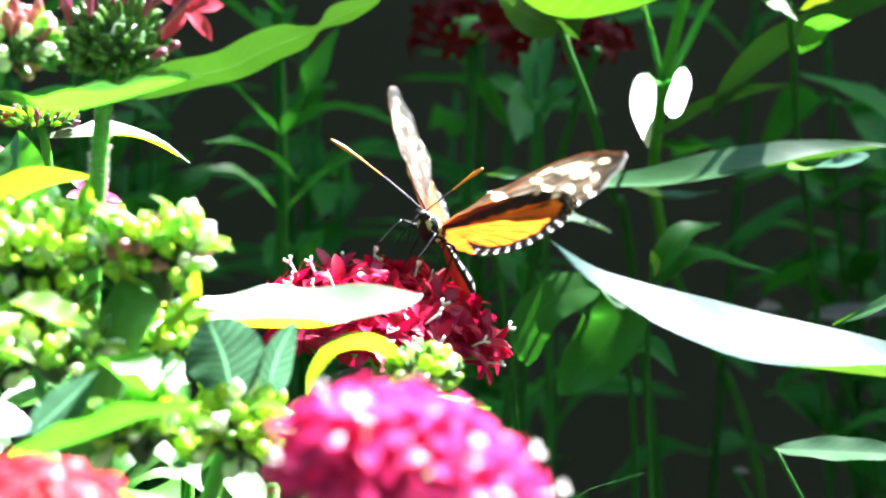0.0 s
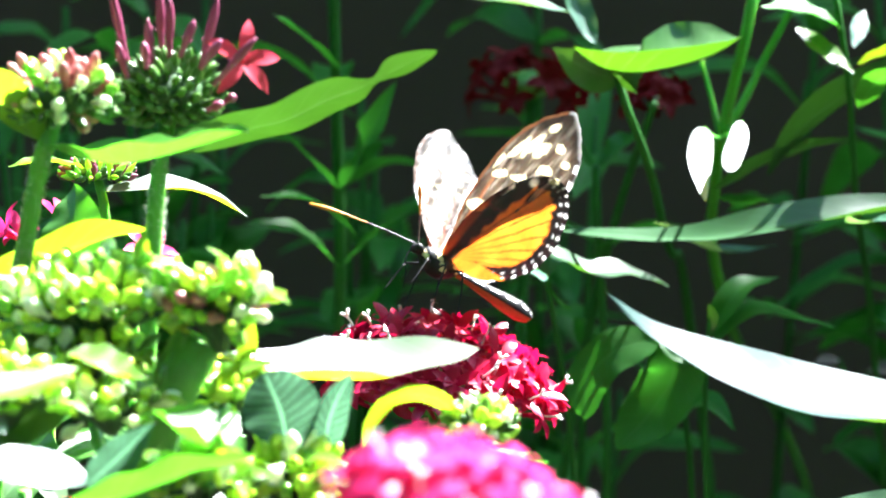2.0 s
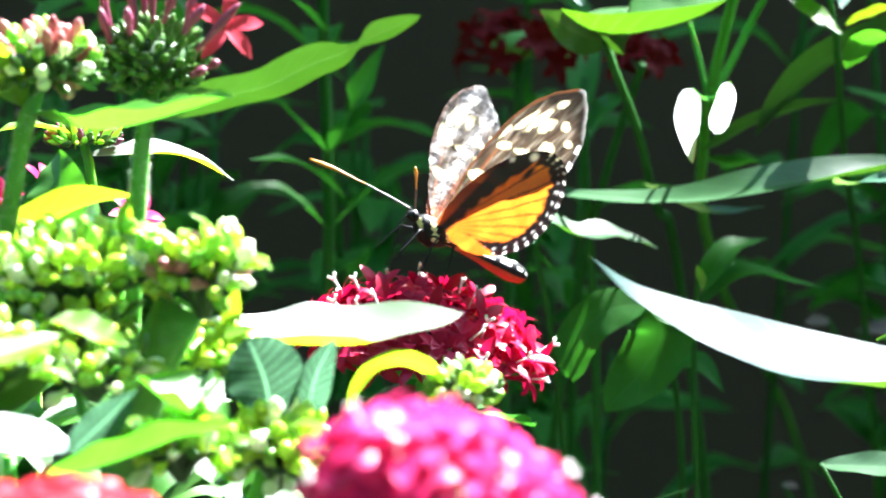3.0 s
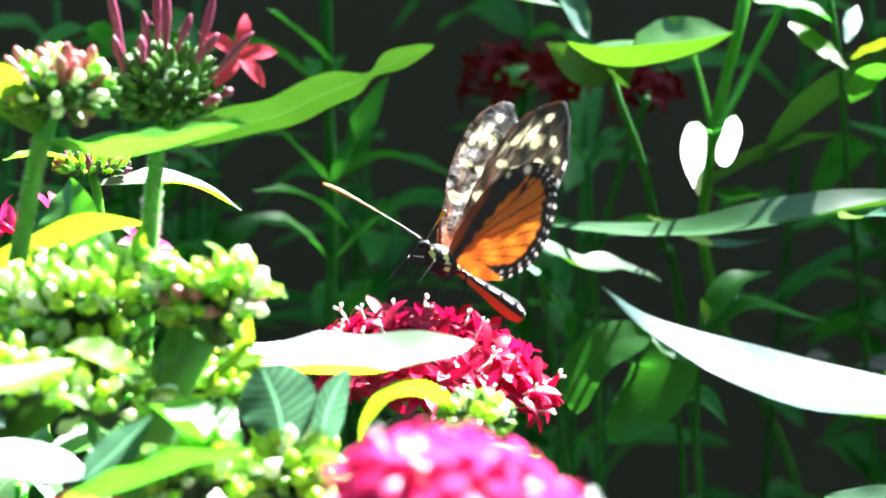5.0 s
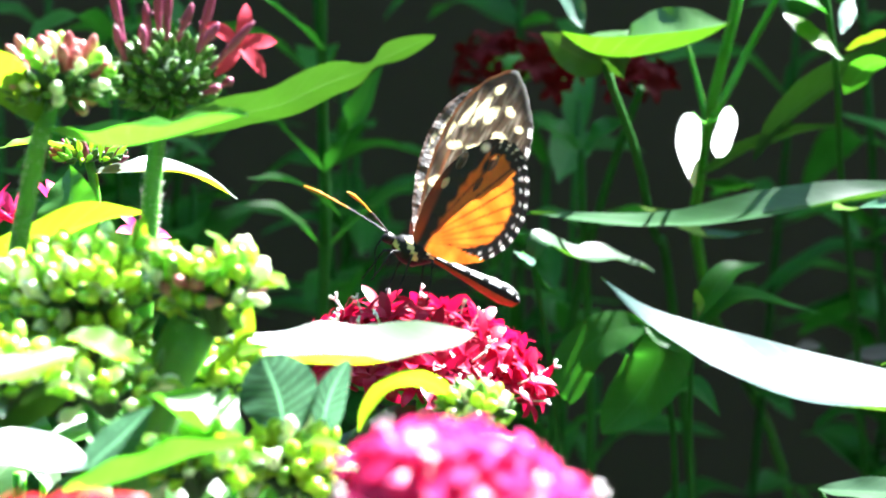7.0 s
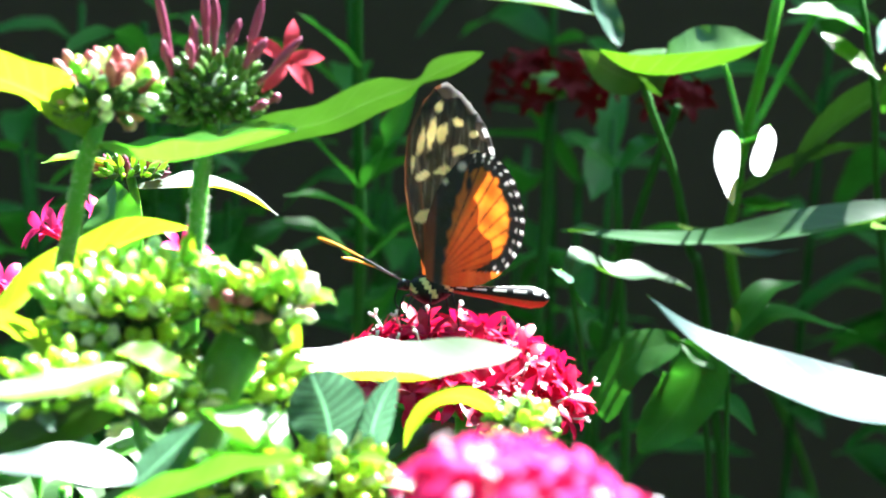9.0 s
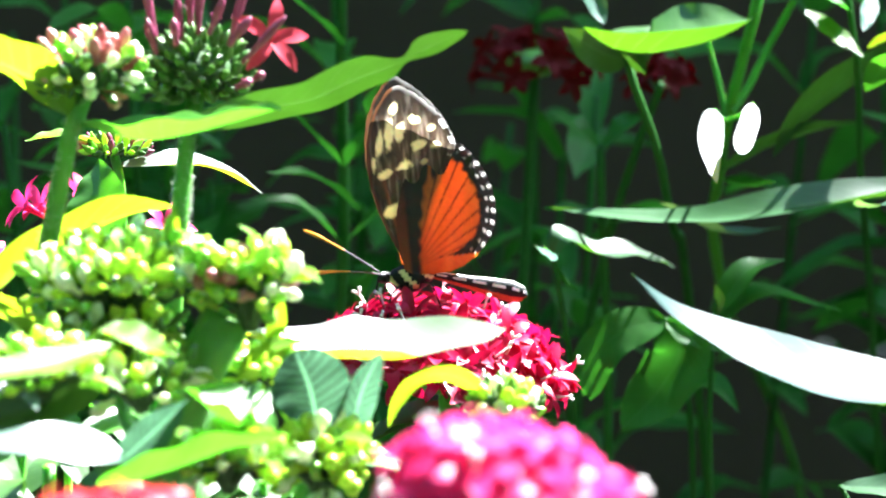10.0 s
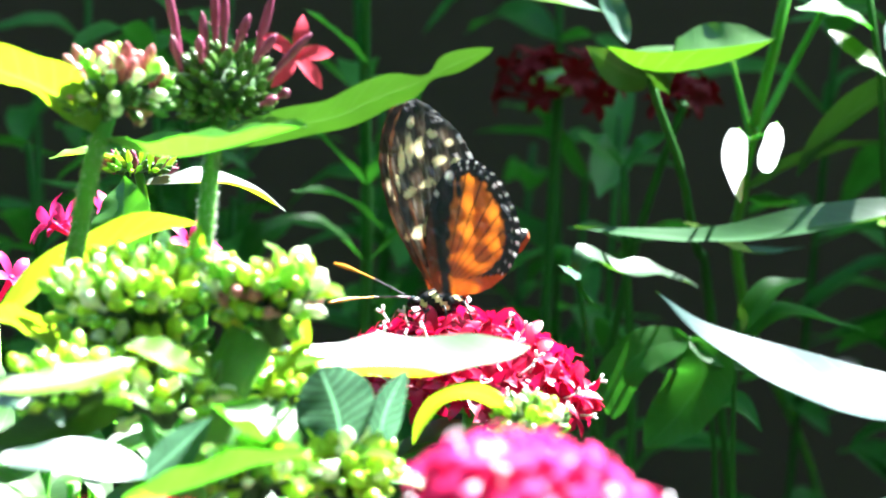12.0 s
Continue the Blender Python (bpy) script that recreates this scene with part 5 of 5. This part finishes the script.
def hind_colour(u, v, rim, s):
    c = blend(ORANGE, (0.48, 0.085, 0.006), 0.7 * max(0.0, 1 - v / 13))
    c = blend(c, (0.9, 0.36, 0.03), 0.6 * max(0.0, noise.noise(Vector((u * 0.3, v * 0.12, 5)))))
    for k in range(9):
        a = 1.62 + 0.145 * k
        off = abs(u * math.sin(a) - v * math.cos(a)) + 0.12 * noise.noise(Vector((u, v, k)))
        c = blend(c, (0.03, 0.008, 0.003), 0.9 * max(0.0, 1 - off / 0.42) * min(1.0, math.hypot(u, v) / 18))
    rag = 0.7 * noise.noise(Vector((v * 0.5, u * 0.5, 1)))
    c = blend(c, BLACK, (u + 2.8 + 0.0062 * v * v + rag) / 0.9)
    c = blend(c, BLACK, 1.6 * (1 - math.hypot((u + 7.0) / 1.1, (v - 22.5) / 3.0)))
    c = blend(c, (0.36, 0.075, 0.010), 0.9 * min(1.0, max(0.0, u + 0.3) / 0.8) * max(0.0, 1 - v / 22))
    if v > 2.5 and u < -6.5 - 0.12 * max(0.0, v - 24):
        c = blend(c, BLACK, (4.0 - rim + 0.8 * noise.noise(Vector((u * 0.7, v * 0.7, 0)))) / 0.6)
        if 0.2 < rim < 1.0:
            c = blend(c, WHITE_C, 3.0 * (math.sin(s * 175) - 0.45))
        elif 1.6 < rim < 2.3:
            c = blend(c, WHITE_C, 1.3 * (math.sin(s * 175 + 0.6) - 0.65))
    elif v > 20:
        c = blend(c, BLACK, (2.2 - rim) / 0.8)
    for x, y, r in ((-5.2, 26.2, 1.3), (-1.6, 22.5, 0.9)):
        c = blend(c, WHITE_C, 2 * (1 - math.hypot(u - x, v - y) / r))
    return c


def wing_mesh(name, edge, colour, side, camber):
    """A wing in its own plane, x forward and y outward, with its scale pattern."""
    loop = [Vector((u, v, 0)) for u, v in edge]
    count, rings = 168, 30
    outline = []
    for i in range(count):
        s = i / count * len(loop)
        k, t = int(s), s - int(s)
        a, b, c, d = (loop[(k + j - 1) % len(loop)] for j in range(4))
        outline.append(0.5 * (2 * b + (c - a) * t + (2 * a - 5 * b + 4 * c - d) * t * t + (3 * b - a - 3 * c + d) * t ** 3))
    mid = sum(outline, Vector()) / count
    arr = np.array([(p.x, p.y) for p in outline])
    bm = bmesh.new()
    grid, tints = [], []
    for r in range(rings + 1):
        k = (r / rings) ** 0.8 if r else 0.0
        row = []
        for i, p in enumerate(outline):
            q = mid + (p - mid) * k
            scallop = 1 + (0.006 * math.sin(i * 0.9) if r == rings else 0)
            q = mid + (q - mid) * scallop
            d = np.hypot(arr[:, 0] - q.x, arr[:, 1] - q.y)
            near = int(d.argmin())
            tints.append(colour(q.x, q.y, float(d[near]), near / count))
            lift = camber * (q.y * 0.04) ** 2 + 0.22 * math.sin(q.x * 1.0 + q.y * 0.14) * min(1, q.y / 12) + 0.10 * math.sin(q.y * 0.9 - q.x * 0.5)
            row.append(bm.verts.new((q.x * MM, side * q.y * MM, lift * MM)))
        grid.append(row)
    for a, b in zip(grid, grid[1:]):
        for i in range(count):
            j = (i + 1) % count
            bm.faces.new((a[i], a[j], b[j], b[i]))
    me = as_mesh(name, bm, WING)
    layer = me.color_attributes.new("pattern", "FLOAT_COLOR", "POINT")
    layer.data.foreach_set("color", [x for t in tints for x in (*t, 1.0)])
    return me


def lump(sections, mats, sides=20, stripes=None):
    """A body: round sections (x, z, half breadth, half height) along x; stripes choose the material."""
    bm = bmesh.new()
    rings = []
    for x, z, b, h in sections:
        rings.append([bm.verts.new((x * MM, math.cos(a) * b * MM, (z + math.sin(a) * h) * MM)) for a in [math.tau * k / sides for k in range(sides)]])
    for r, (p, q) in enumerate(zip(rings, rings[1:])):
        for i in range(sides):
            f = bm.faces.new((p[i], p[(i + 1) % sides], q[(i + 1) % sides], q[i]))
            f.material_index = stripes(r, i / sides) if stripes else 0
    bm.faces.new(rings[0][::-1])
    bm.faces.new(rings[-1])
    return bm


def sections(rows, count):
    xs = np.linspace(0, 1, len(rows))
    return [tuple(float(np.interp(s, xs, [r[k] for r in rows])) for k in range(4)) for s in np.linspace(0, 1, count)]


def build_butterfly():
    own = thing("butterfly", (0, 0, 0.6), "black, orange and cream longwing butterfly feeding on a flower head", "butterfly")

    def flank(r, s):
        up = math.sin(s * math.tau)
        if abs(up) < 0.75 and (int((r + 4 * up) / 3.0) % 3 == 0):
            return 1
        return 0
    part("thorax", lump(sections([(5.6, 0.3, 0.9, 1.0), (4.4, 0.1, 2.0, 2.3), (2.2, -0.2, 2.7, 3.3), (-0.5, -0.3, 2.8, 3.4), (-3, 0.0, 2.0, 2.3), (-4.8, 0.1, 0.8, 0.9)], 25), [CHITIN, CREAM], stripes=flank), [CHITIN, CREAM], own, "black thorax with cream stripes")
    head = part("head", lump(sections([(8.4, 0.3, 0.3, 0.4), (7.9, 0.5, 1.0, 1.0), (7.0, 0.7, 1.4, 1.3), (6.0, 0.7, 1.3, 1.3), (5.0, 0.6, 0.7, 0.8)], 12), [CHITIN, WHITE_SCALES], stripes=lambda r, s: 1 if r in (5, 6) and 0.1 < s < 0.4 else 0), [CHITIN, WHITE_SCALES], own)
    for side in (-1, 1):
        bm = bmesh.new()
        bmesh.ops.create_icosphere(bm, subdivisions=3, radius=0.95 * MM)
        part("eye", bm, CHITIN, head, "", Matrix.Translation((7.0 * MM, side * 1.15 * MM, 0.7 * MM)))
    bm = bmesh.new()
    tube(bm, [Vector(p) * MM for p in ((8.2, 0, 0), (8.8, 0, -2.5), (7.6, 0.2, -6), (6.8, 0.2, -9.5))], (0.22 * MM, 0.14 * MM), sides=6)
    part("proboscis", bm, CHITIN, head)
    rows = [(0, 0, 0.7, 0.8), (-4, 0, 0.95, 1.1), (-9, 0, 1.2, 1.5), (-14, 0, 1.6, 2.1), (-19, 0, 1.8, 2.5), (-22, 0, 1.3, 1.8), (-23, 0, 0.4, 0.5)]

    def belt(r, s):
        up = math.sin(s * math.tau)
        if up < -0.45:
            return 2
        return 1 if (0.15 < up < 0.55 and r % 6 not in (0, 1)) or up > 0.93 else 0
    parts = {"abdomen": part("abdomen", lump(sections(rows, 40), [CHITIN, WHITE_SCALES, RUST], stripes=belt), [CHITIN, WHITE_SCALES, RUST], own, "slender abdomen with white flank line and rust belly")}
    for side, tag in ((1, "left"), (-1, "right")):
        bm = bmesh.new()
        tube(bm, [(0, 0, 0), (6 * MM, 0, 0.3 * MM), (12 * MM, 0, 0.4 * MM)], (0.22 * MM, 0.2 * MM), sides=6, mat=0)
        tube(bm, [(12 * MM, 0, 0.4 * MM), (20 * MM, 0, 0.2 * MM), (26 * MM, 0, -0.4 * MM)], (0.2 * MM, 0.22 * MM, 0.34 * MM, 0.5 * MM, 0.25 * MM), sides=8, mat=1)
        parts["antenna_" + tag] = part("antenna", bm, [BROWN, AMBER], own, "dark antenna with an amber club")
        parts["fore_" + tag] = part("forewing", wing_mesh("forewing", FORE_EDGE, fore_colour, side, 0.5), None, own, "dark brown forewing with cream spots")
        parts["hind_" + tag] = part("hindwing", wing_mesh("hindwing", HIND_EDGE, hind_colour, side, 0.4), None, own, "orange hindwing with black white-dotted border")
        for k, (x, out, down, fwd) in enumerate(((3.4, 5.0, -10.0, 5.0), (0.8, 5.5, -11.5, 1.0), (-1.6, 5.0, -11.0, -4.0))):
            bm = bmesh.new()
            knee = Vector((x + fwd * 0.5, side * out, -2.0 + 0.6 * k))
            tube(bm, [Vector((x, side * 1.4, -1.2)) * MM, knee * MM * 0.98], (0.32 * MM, 0.26 * MM), sides=6, count=4)
            tube(bm, [knee * MM, (knee + Vector((fwd * 0.3, side * 0.6, -5))) * MM, Vector((x + fwd, side * (out + 0.6), down)) * MM], (0.26 * MM, 0.15 * MM), sides=6, count=8, mat=0)
            part("leg", bm, [CHITIN, WHITE_SCALES], own)
    return own, parts


butterfly, PARTS = build_butterfly()


def motions():
    walk(butterfly, [
        (0.0, pose(0.0261, -0.0003, 0.6033, -16.6, -32.2, 240.5)),
        (0.5, pose(0.0225, -0.0005, 0.6041, -6.3, -32.0, 237.4)),
        (1.0, pose(0.0183, -0.0001, 0.6051, 8.2, -25.0, 206.9)),
        (1.5, pose(0.0123, 0.0005, 0.6081, 17.9, -27.3, 206.6)),
        (2.0, pose(0.0133, 0.0005, 0.6083, 14.3, -29.7, 205.1)),
        (2.5, pose(0.0150, 0.0002, 0.6070, 1.4, -31.8, 205.7)),
        (4.5, pose(0.0148, -0.0005, 0.6070, 2.0, -37.1, 215.5)),
        (5.0, pose(0.0160, -0.0005, 0.6077, 1.0, -30.4, 214.7)),
        (5.5, pose(0.0156, -0.0005, 0.6074, 4.8, -30.3, 218.2)),
        (6.0, pose(0.0144, -0.0003, 0.6077, 12.0, -32.6, 217.3)),
        (6.5, pose(0.0149, -0.0002, 0.6085, 7.3, -31.2, 216.7)),
        (7.0, pose(0.0097, -0.0005, 0.6077, 6.4, -21.0, 188.0)),
        (7.5, pose(0.0101, 0.0004, 0.6079, 4.9, -20.1, 188.8)),
        (9.5, pose(0.0032, -0.0000, 0.6004, 5.9, 3.9, 187.5)),
        (10.0, pose(0.0034, 0.0011, 0.5996, -6.5, 7.0, 186.4)),
        (10.5, pose(0.0034, 0.0011, 0.5997, -6.5, 7.1, 186.4)),
        (11.0, pose(0.0034, 0.0011, 0.5996, -6.5, 7.0, 186.4)),
        (11.5, pose(0.0019, 0.0014, 0.5996, -7.8, 10.7, 186.6)),
        (12.0, pose(0.0047, -0.0005, 0.5983, 10.6, 4.9, 198.1)),
    ])
    hinge = Matrix.Translation((0.5 * MM, 1.8 * MM, 2 * MM))
    walk(PARTS["fore_left"], [(t, hinge @ pose(0, 0, 0, a) @ pose(0, 0, 0, 0, 0, -s)) for t, a, s in (
        (0.0, 48, -15), (0.1, 82, -15), (0.2, 70, -14), (0.3, 52, -14), (0.4, 36, -13), (0.5, 35, -13), (0.6, 58, -13), (0.7, 80, -14),
        (0.8, 52, -15), (0.9, 68, -16), (1.0, 82, -17), (1.1, 88, -15), (1.2, 94, -13), (1.3, 76, -12), (1.4, 58, -10), (1.5, 36, -9),
        (1.6, 32, -9), (1.7, 20, -8), (1.8, 4, -8), (1.9, 8, -8), (2.0, 47, -8), (2.1, 72, -9), (2.2, 80, -10), (2.3, 72, -10),
        (2.4, 68, -11), (2.5, 63, -12), (2.6, 48, -11), (2.7, 36, -11), (3.2, 80, -12), (3.6, 40, -12), (4.3, 66, -3), (4.4, 78, -3),
        (4.5, 86, -2), (4.6, 92, -5), (4.7, 88, -8), (4.8, 86, -10), (4.9, 84, -13), (5.0, 83, -16), (5.1, 68, -15), (5.2, 54, -15),
        (5.3, 42, -14), (5.4, 54, -14), (5.5, 77, -13), (5.6, 86, -13), (5.7, 90, -13), (5.8, 96, -13), (5.9, 82, -13), (6.0, 75, -13),
        (6.1, 68, -14), (6.2, 52, -14), (6.3, 42, -15), (6.4, 42, -16), (6.5, 72, -16), (6.6, 88, -16), (6.7, 92, -15), (6.8, 62, -15),
        (6.9, 88, -14), (7.0, 83, -13), (7.1, 64, -13), (7.2, 56, -13), (7.3, 42, -12), (7.4, 28, -12), (7.5, 51, -12), (7.6, 70, -11),
        (7.7, 66, -11), (8.2, 60, -8), (8.8, 84, -6), (9.3, 91, -6), (9.5, 91, -6), (10.0, 91, -4), (10.5, 91, -4), (11.0, 91, -4),
        (11.5, 91, -5), (11.6, 91, -5), (11.8, 91, -5), (11.9, 92, -5), (12.0, 91, -3),)])
    walk(PARTS["hind_left"], [(t, hinge @ pose(0, 0, 0, a) @ pose(0, 0, -0.0007, 0, 0, -s)) for t, a, s in (
        (0.0, 46, -5), (0.1, 81, -4), (0.2, 70, -4), (0.3, 52, -4), (0.4, 37, -4), (0.5, 37, -4), (0.6, 59, -4), (0.7, 80, -4),
        (0.8, 51, -4), (0.9, 66, -5), (1.0, 79, -5), (1.1, 86, -4), (1.2, 93, -4), (1.3, 76, -4), (1.4, 60, -3), (1.5, 39, -3),
        (1.6, 35, -3), (1.7, 22, -3), (1.8, 6, -3), (1.9, 10, -2), (2.0, 48, -2), (2.1, 73, -3), (2.2, 80, -3), (2.3, 71, -3),
        (2.4, 66, -3), (2.5, 60, -4), (2.6, 45, -3), (2.7, 34, -3), (3.2, 80, -4), (3.6, 40, -4), (4.3, 72, -1), (4.4, 84, -1),
        (4.5, 93, -1), (4.6, 97, -1), (4.7, 92, -2), (4.8, 88, -3), (4.9, 85, -4), (5.0, 82, -5), (5.1, 67, -5), (5.2, 54, -4),
        (5.3, 42, -4), (5.4, 54, -4), (5.5, 78, -4), (5.6, 87, -4), (5.7, 92, -4), (5.8, 98, -4), (5.9, 84, -4), (6.0, 78, -4),
        (6.1, 70, -4), (6.2, 54, -4), (6.3, 44, -4), (6.4, 44, -5), (6.5, 73, -5), (6.6, 89, -5), (6.7, 93, -5), (6.8, 63, -4),
        (6.9, 89, -4), (7.0, 84, -4), (7.1, 66, -4), (7.2, 59, -4), (7.3, 46, -4), (7.4, 33, -4), (7.5, 57, -3), (7.6, 75, -3),
        (7.7, 71, -3), (8.2, 60, -2), (8.8, 84, -2), (9.3, 91, -2), (9.5, 91, -2), (10.0, 91, -1), (10.5, 91, -1), (11.0, 91, -1),
        (11.5, 91, -1), (11.6, 91, -1), (11.8, 91, -1), (11.9, 92, -1), (12.0, 91, -1),)])
    hinge = Matrix.Translation((0.5 * MM, -1.8 * MM, 2 * MM))
    walk(PARTS["fore_right"], [(t, hinge @ pose(0, 0, 0, -a) @ pose(0, 0, 0, 0, 0, s)) for t, a, s in (
        (0.0, 38, -15), (0.1, 62, -15), (0.2, 48, -14), (0.3, 36, -14), (0.4, 28, -13), (0.5, 22, -13), (0.6, 56, -13), (0.7, 66, -14),
        (0.8, 58, -15), (0.9, 64, -16), (1.0, 79, -17), (1.1, 88, -15), (1.2, 86, -13), (1.3, 98, -12), (1.4, 62, -10), (1.5, 55, -9),
        (1.6, 44, -9), (1.7, 34, -8), (1.8, 18, -8), (1.9, 22, -8), (2.0, 55, -8), (2.1, 74, -9), (2.2, 80, -10), (2.3, 76, -10),
        (2.4, 66, -11), (2.5, 49, -12), (2.6, 36, -11), (2.7, 22, -11), (3.2, 75, -12), (3.6, 40, -12), (4.3, 58, -3), (4.4, 78, -3),
        (4.5, 85, -2), (4.6, 88, -5), (4.7, 92, -8), (4.8, 92, -10), (4.9, 76, -13), (5.0, 71, -16), (5.1, 60, -15), (5.2, 50, -15),
        (5.3, 44, -14), (5.4, 56, -14), (5.5, 79, -13), (5.6, 82, -13), (5.7, 92, -13), (5.8, 82, -13), (5.9, 98, -13), (6.0, 89, -13),
        (6.1, 74, -14), (6.2, 60, -14), (6.3, 50, -15), (6.4, 48, -16), (6.5, 73, -16), (6.6, 74, -16), (6.7, 82, -15), (6.8, 52, -15),
        (6.9, 84, -14), (7.0, 64, -13), (7.1, 42, -13), (7.2, 32, -13), (7.3, 22, -12), (7.4, 12, -12), (7.5, 30, -12), (7.6, 56, -11),
        (7.7, 66, -11), (8.2, 60, -8), (8.8, 84, -6), (9.3, 98, -6), (9.5, 98, -6), (10.0, 98, -4), (10.5, 98, -4), (11.0, 98, -4),
        (11.5, 98, -5), (11.6, 98, -5), (11.8, 98, -5), (11.9, 88, -5), (12.0, 88, 0),)])
    walk(PARTS["hind_right"], [(t, hinge @ pose(0, 0, 0, -a) @ pose(0, 0, -0.0007, 0, 0, 0.3 * s)) for t, a, s in (
        (0.0, 38, -15), (0.1, 62, -15), (0.2, 48, -14), (0.3, 36, -14), (0.4, 28, -13), (0.5, 22, -13), (0.6, 56, -13), (0.7, 66, -14),
        (0.8, 58, -15), (0.9, 64, -16), (1.0, 79, -17), (1.1, 88, -15), (1.2, 86, -13), (1.3, 98, -12), (1.4, 62, -10), (1.5, 55, -9),
        (1.6, 44, -9), (1.7, 34, -8), (1.8, 18, -8), (1.9, 22, -8), (2.0, 55, -8), (2.1, 74, -9), (2.2, 80, -10), (2.3, 76, -10),
        (2.4, 66, -11), (2.5, 49, -12), (2.6, 36, -11), (2.7, 22, -11), (3.2, 75, -12), (3.6, 40, -12), (4.3, 58, -3), (4.4, 78, -3),
        (4.5, 85, -2), (4.6, 88, -5), (4.7, 92, -8), (4.8, 92, -10), (4.9, 76, -13), (5.0, 71, -16), (5.1, 60, -15), (5.2, 50, -15),
        (5.3, 44, -14), (5.4, 56, -14), (5.5, 79, -13), (5.6, 82, -13), (5.7, 92, -13), (5.8, 82, -13), (5.9, 98, -13), (6.0, 89, -13),
        (6.1, 74, -14), (6.2, 60, -14), (6.3, 50, -15), (6.4, 48, -16), (6.5, 73, -16), (6.6, 74, -16), (6.7, 82, -15), (6.8, 52, -15),
        (6.9, 84, -14), (7.0, 64, -13), (7.1, 42, -13), (7.2, 32, -13), (7.3, 22, -12), (7.4, 12, -12), (7.5, 30, -12), (7.6, 56, -11),
        (7.7, 66, -11), (8.2, 60, -8), (8.8, 84, -6), (9.3, 98, -6), (9.5, 98, -6), (10.0, 98, -4), (10.5, 98, -4), (11.0, 98, -4),
        (11.5, 98, -5), (11.6, 98, -5), (11.8, 98, -5), (11.9, 88, -5), (12.0, 88, 0),)])
    walk(PARTS["abdomen"], [(t, pose(-4 * MM, 0, 0, 0, a)) for t, a in (
        (0.0, -11), (0.5, -10), (1.0, -19), (1.5, -3), (2.0, -2), (2.5, 6), (4.5, 10), (5.0, -4),
        (5.5, -4), (6.0, -4), (6.5, -8), (7.0, -7), (7.5, -6), (9.5, -5), (10.0, -20), (10.5, -20),
        (11.0, -20), (11.5, 8), (12.0, 36),)])
    walk(PARTS["antenna_right"], [(t, pose(7.5 * MM, -0.8 * MM, 1.8 * MM) @ pose(0, 0, 0, 0, -e, -a)) for t, e, a in (
        (0.0, 7, 49), (0.5, 9, 47), (1.0, 6, 6), (1.5, 9, 36), (2.0, 4, 34), (2.5, -1, 33), (4.5, 2, 33), (5.0, 6, 32),
        (5.5, 7, 34), (6.0, 6, 35), (6.5, 7, 33), (7.0, 10, 43), (7.5, 8, 45), (9.5, 23, 48), (10.0, 16, 55), (10.5, 17, 53),
        (11.0, 17, 53), (11.5, 19, 54), (12.0, 24, 65),)])
    walk(PARTS["antenna_left"], [(t, pose(7.5 * MM, 0.8 * MM, 1.8 * MM) @ pose(0, 0, 0, 0, -e, a)) for t, e, a in (
        (0.0, 23, 49), (0.5, 17, 48), (1.0, 11, 48), (1.5, 9, 55), (2.0, 10, 54), (2.5, 11, 53), (4.5, 4, 56), (5.0, 7, 58),
        (5.5, 0, 56), (6.0, -2, 55), (6.5, 5, 56), (7.0, 11, 53), (7.5, 12, 43), (9.5, 13, 51), (10.0, 17, 47), (10.5, 17, 46),
        (11.0, 17, 46), (11.5, 21, 46), (12.0, 3, 27),)])


motions()
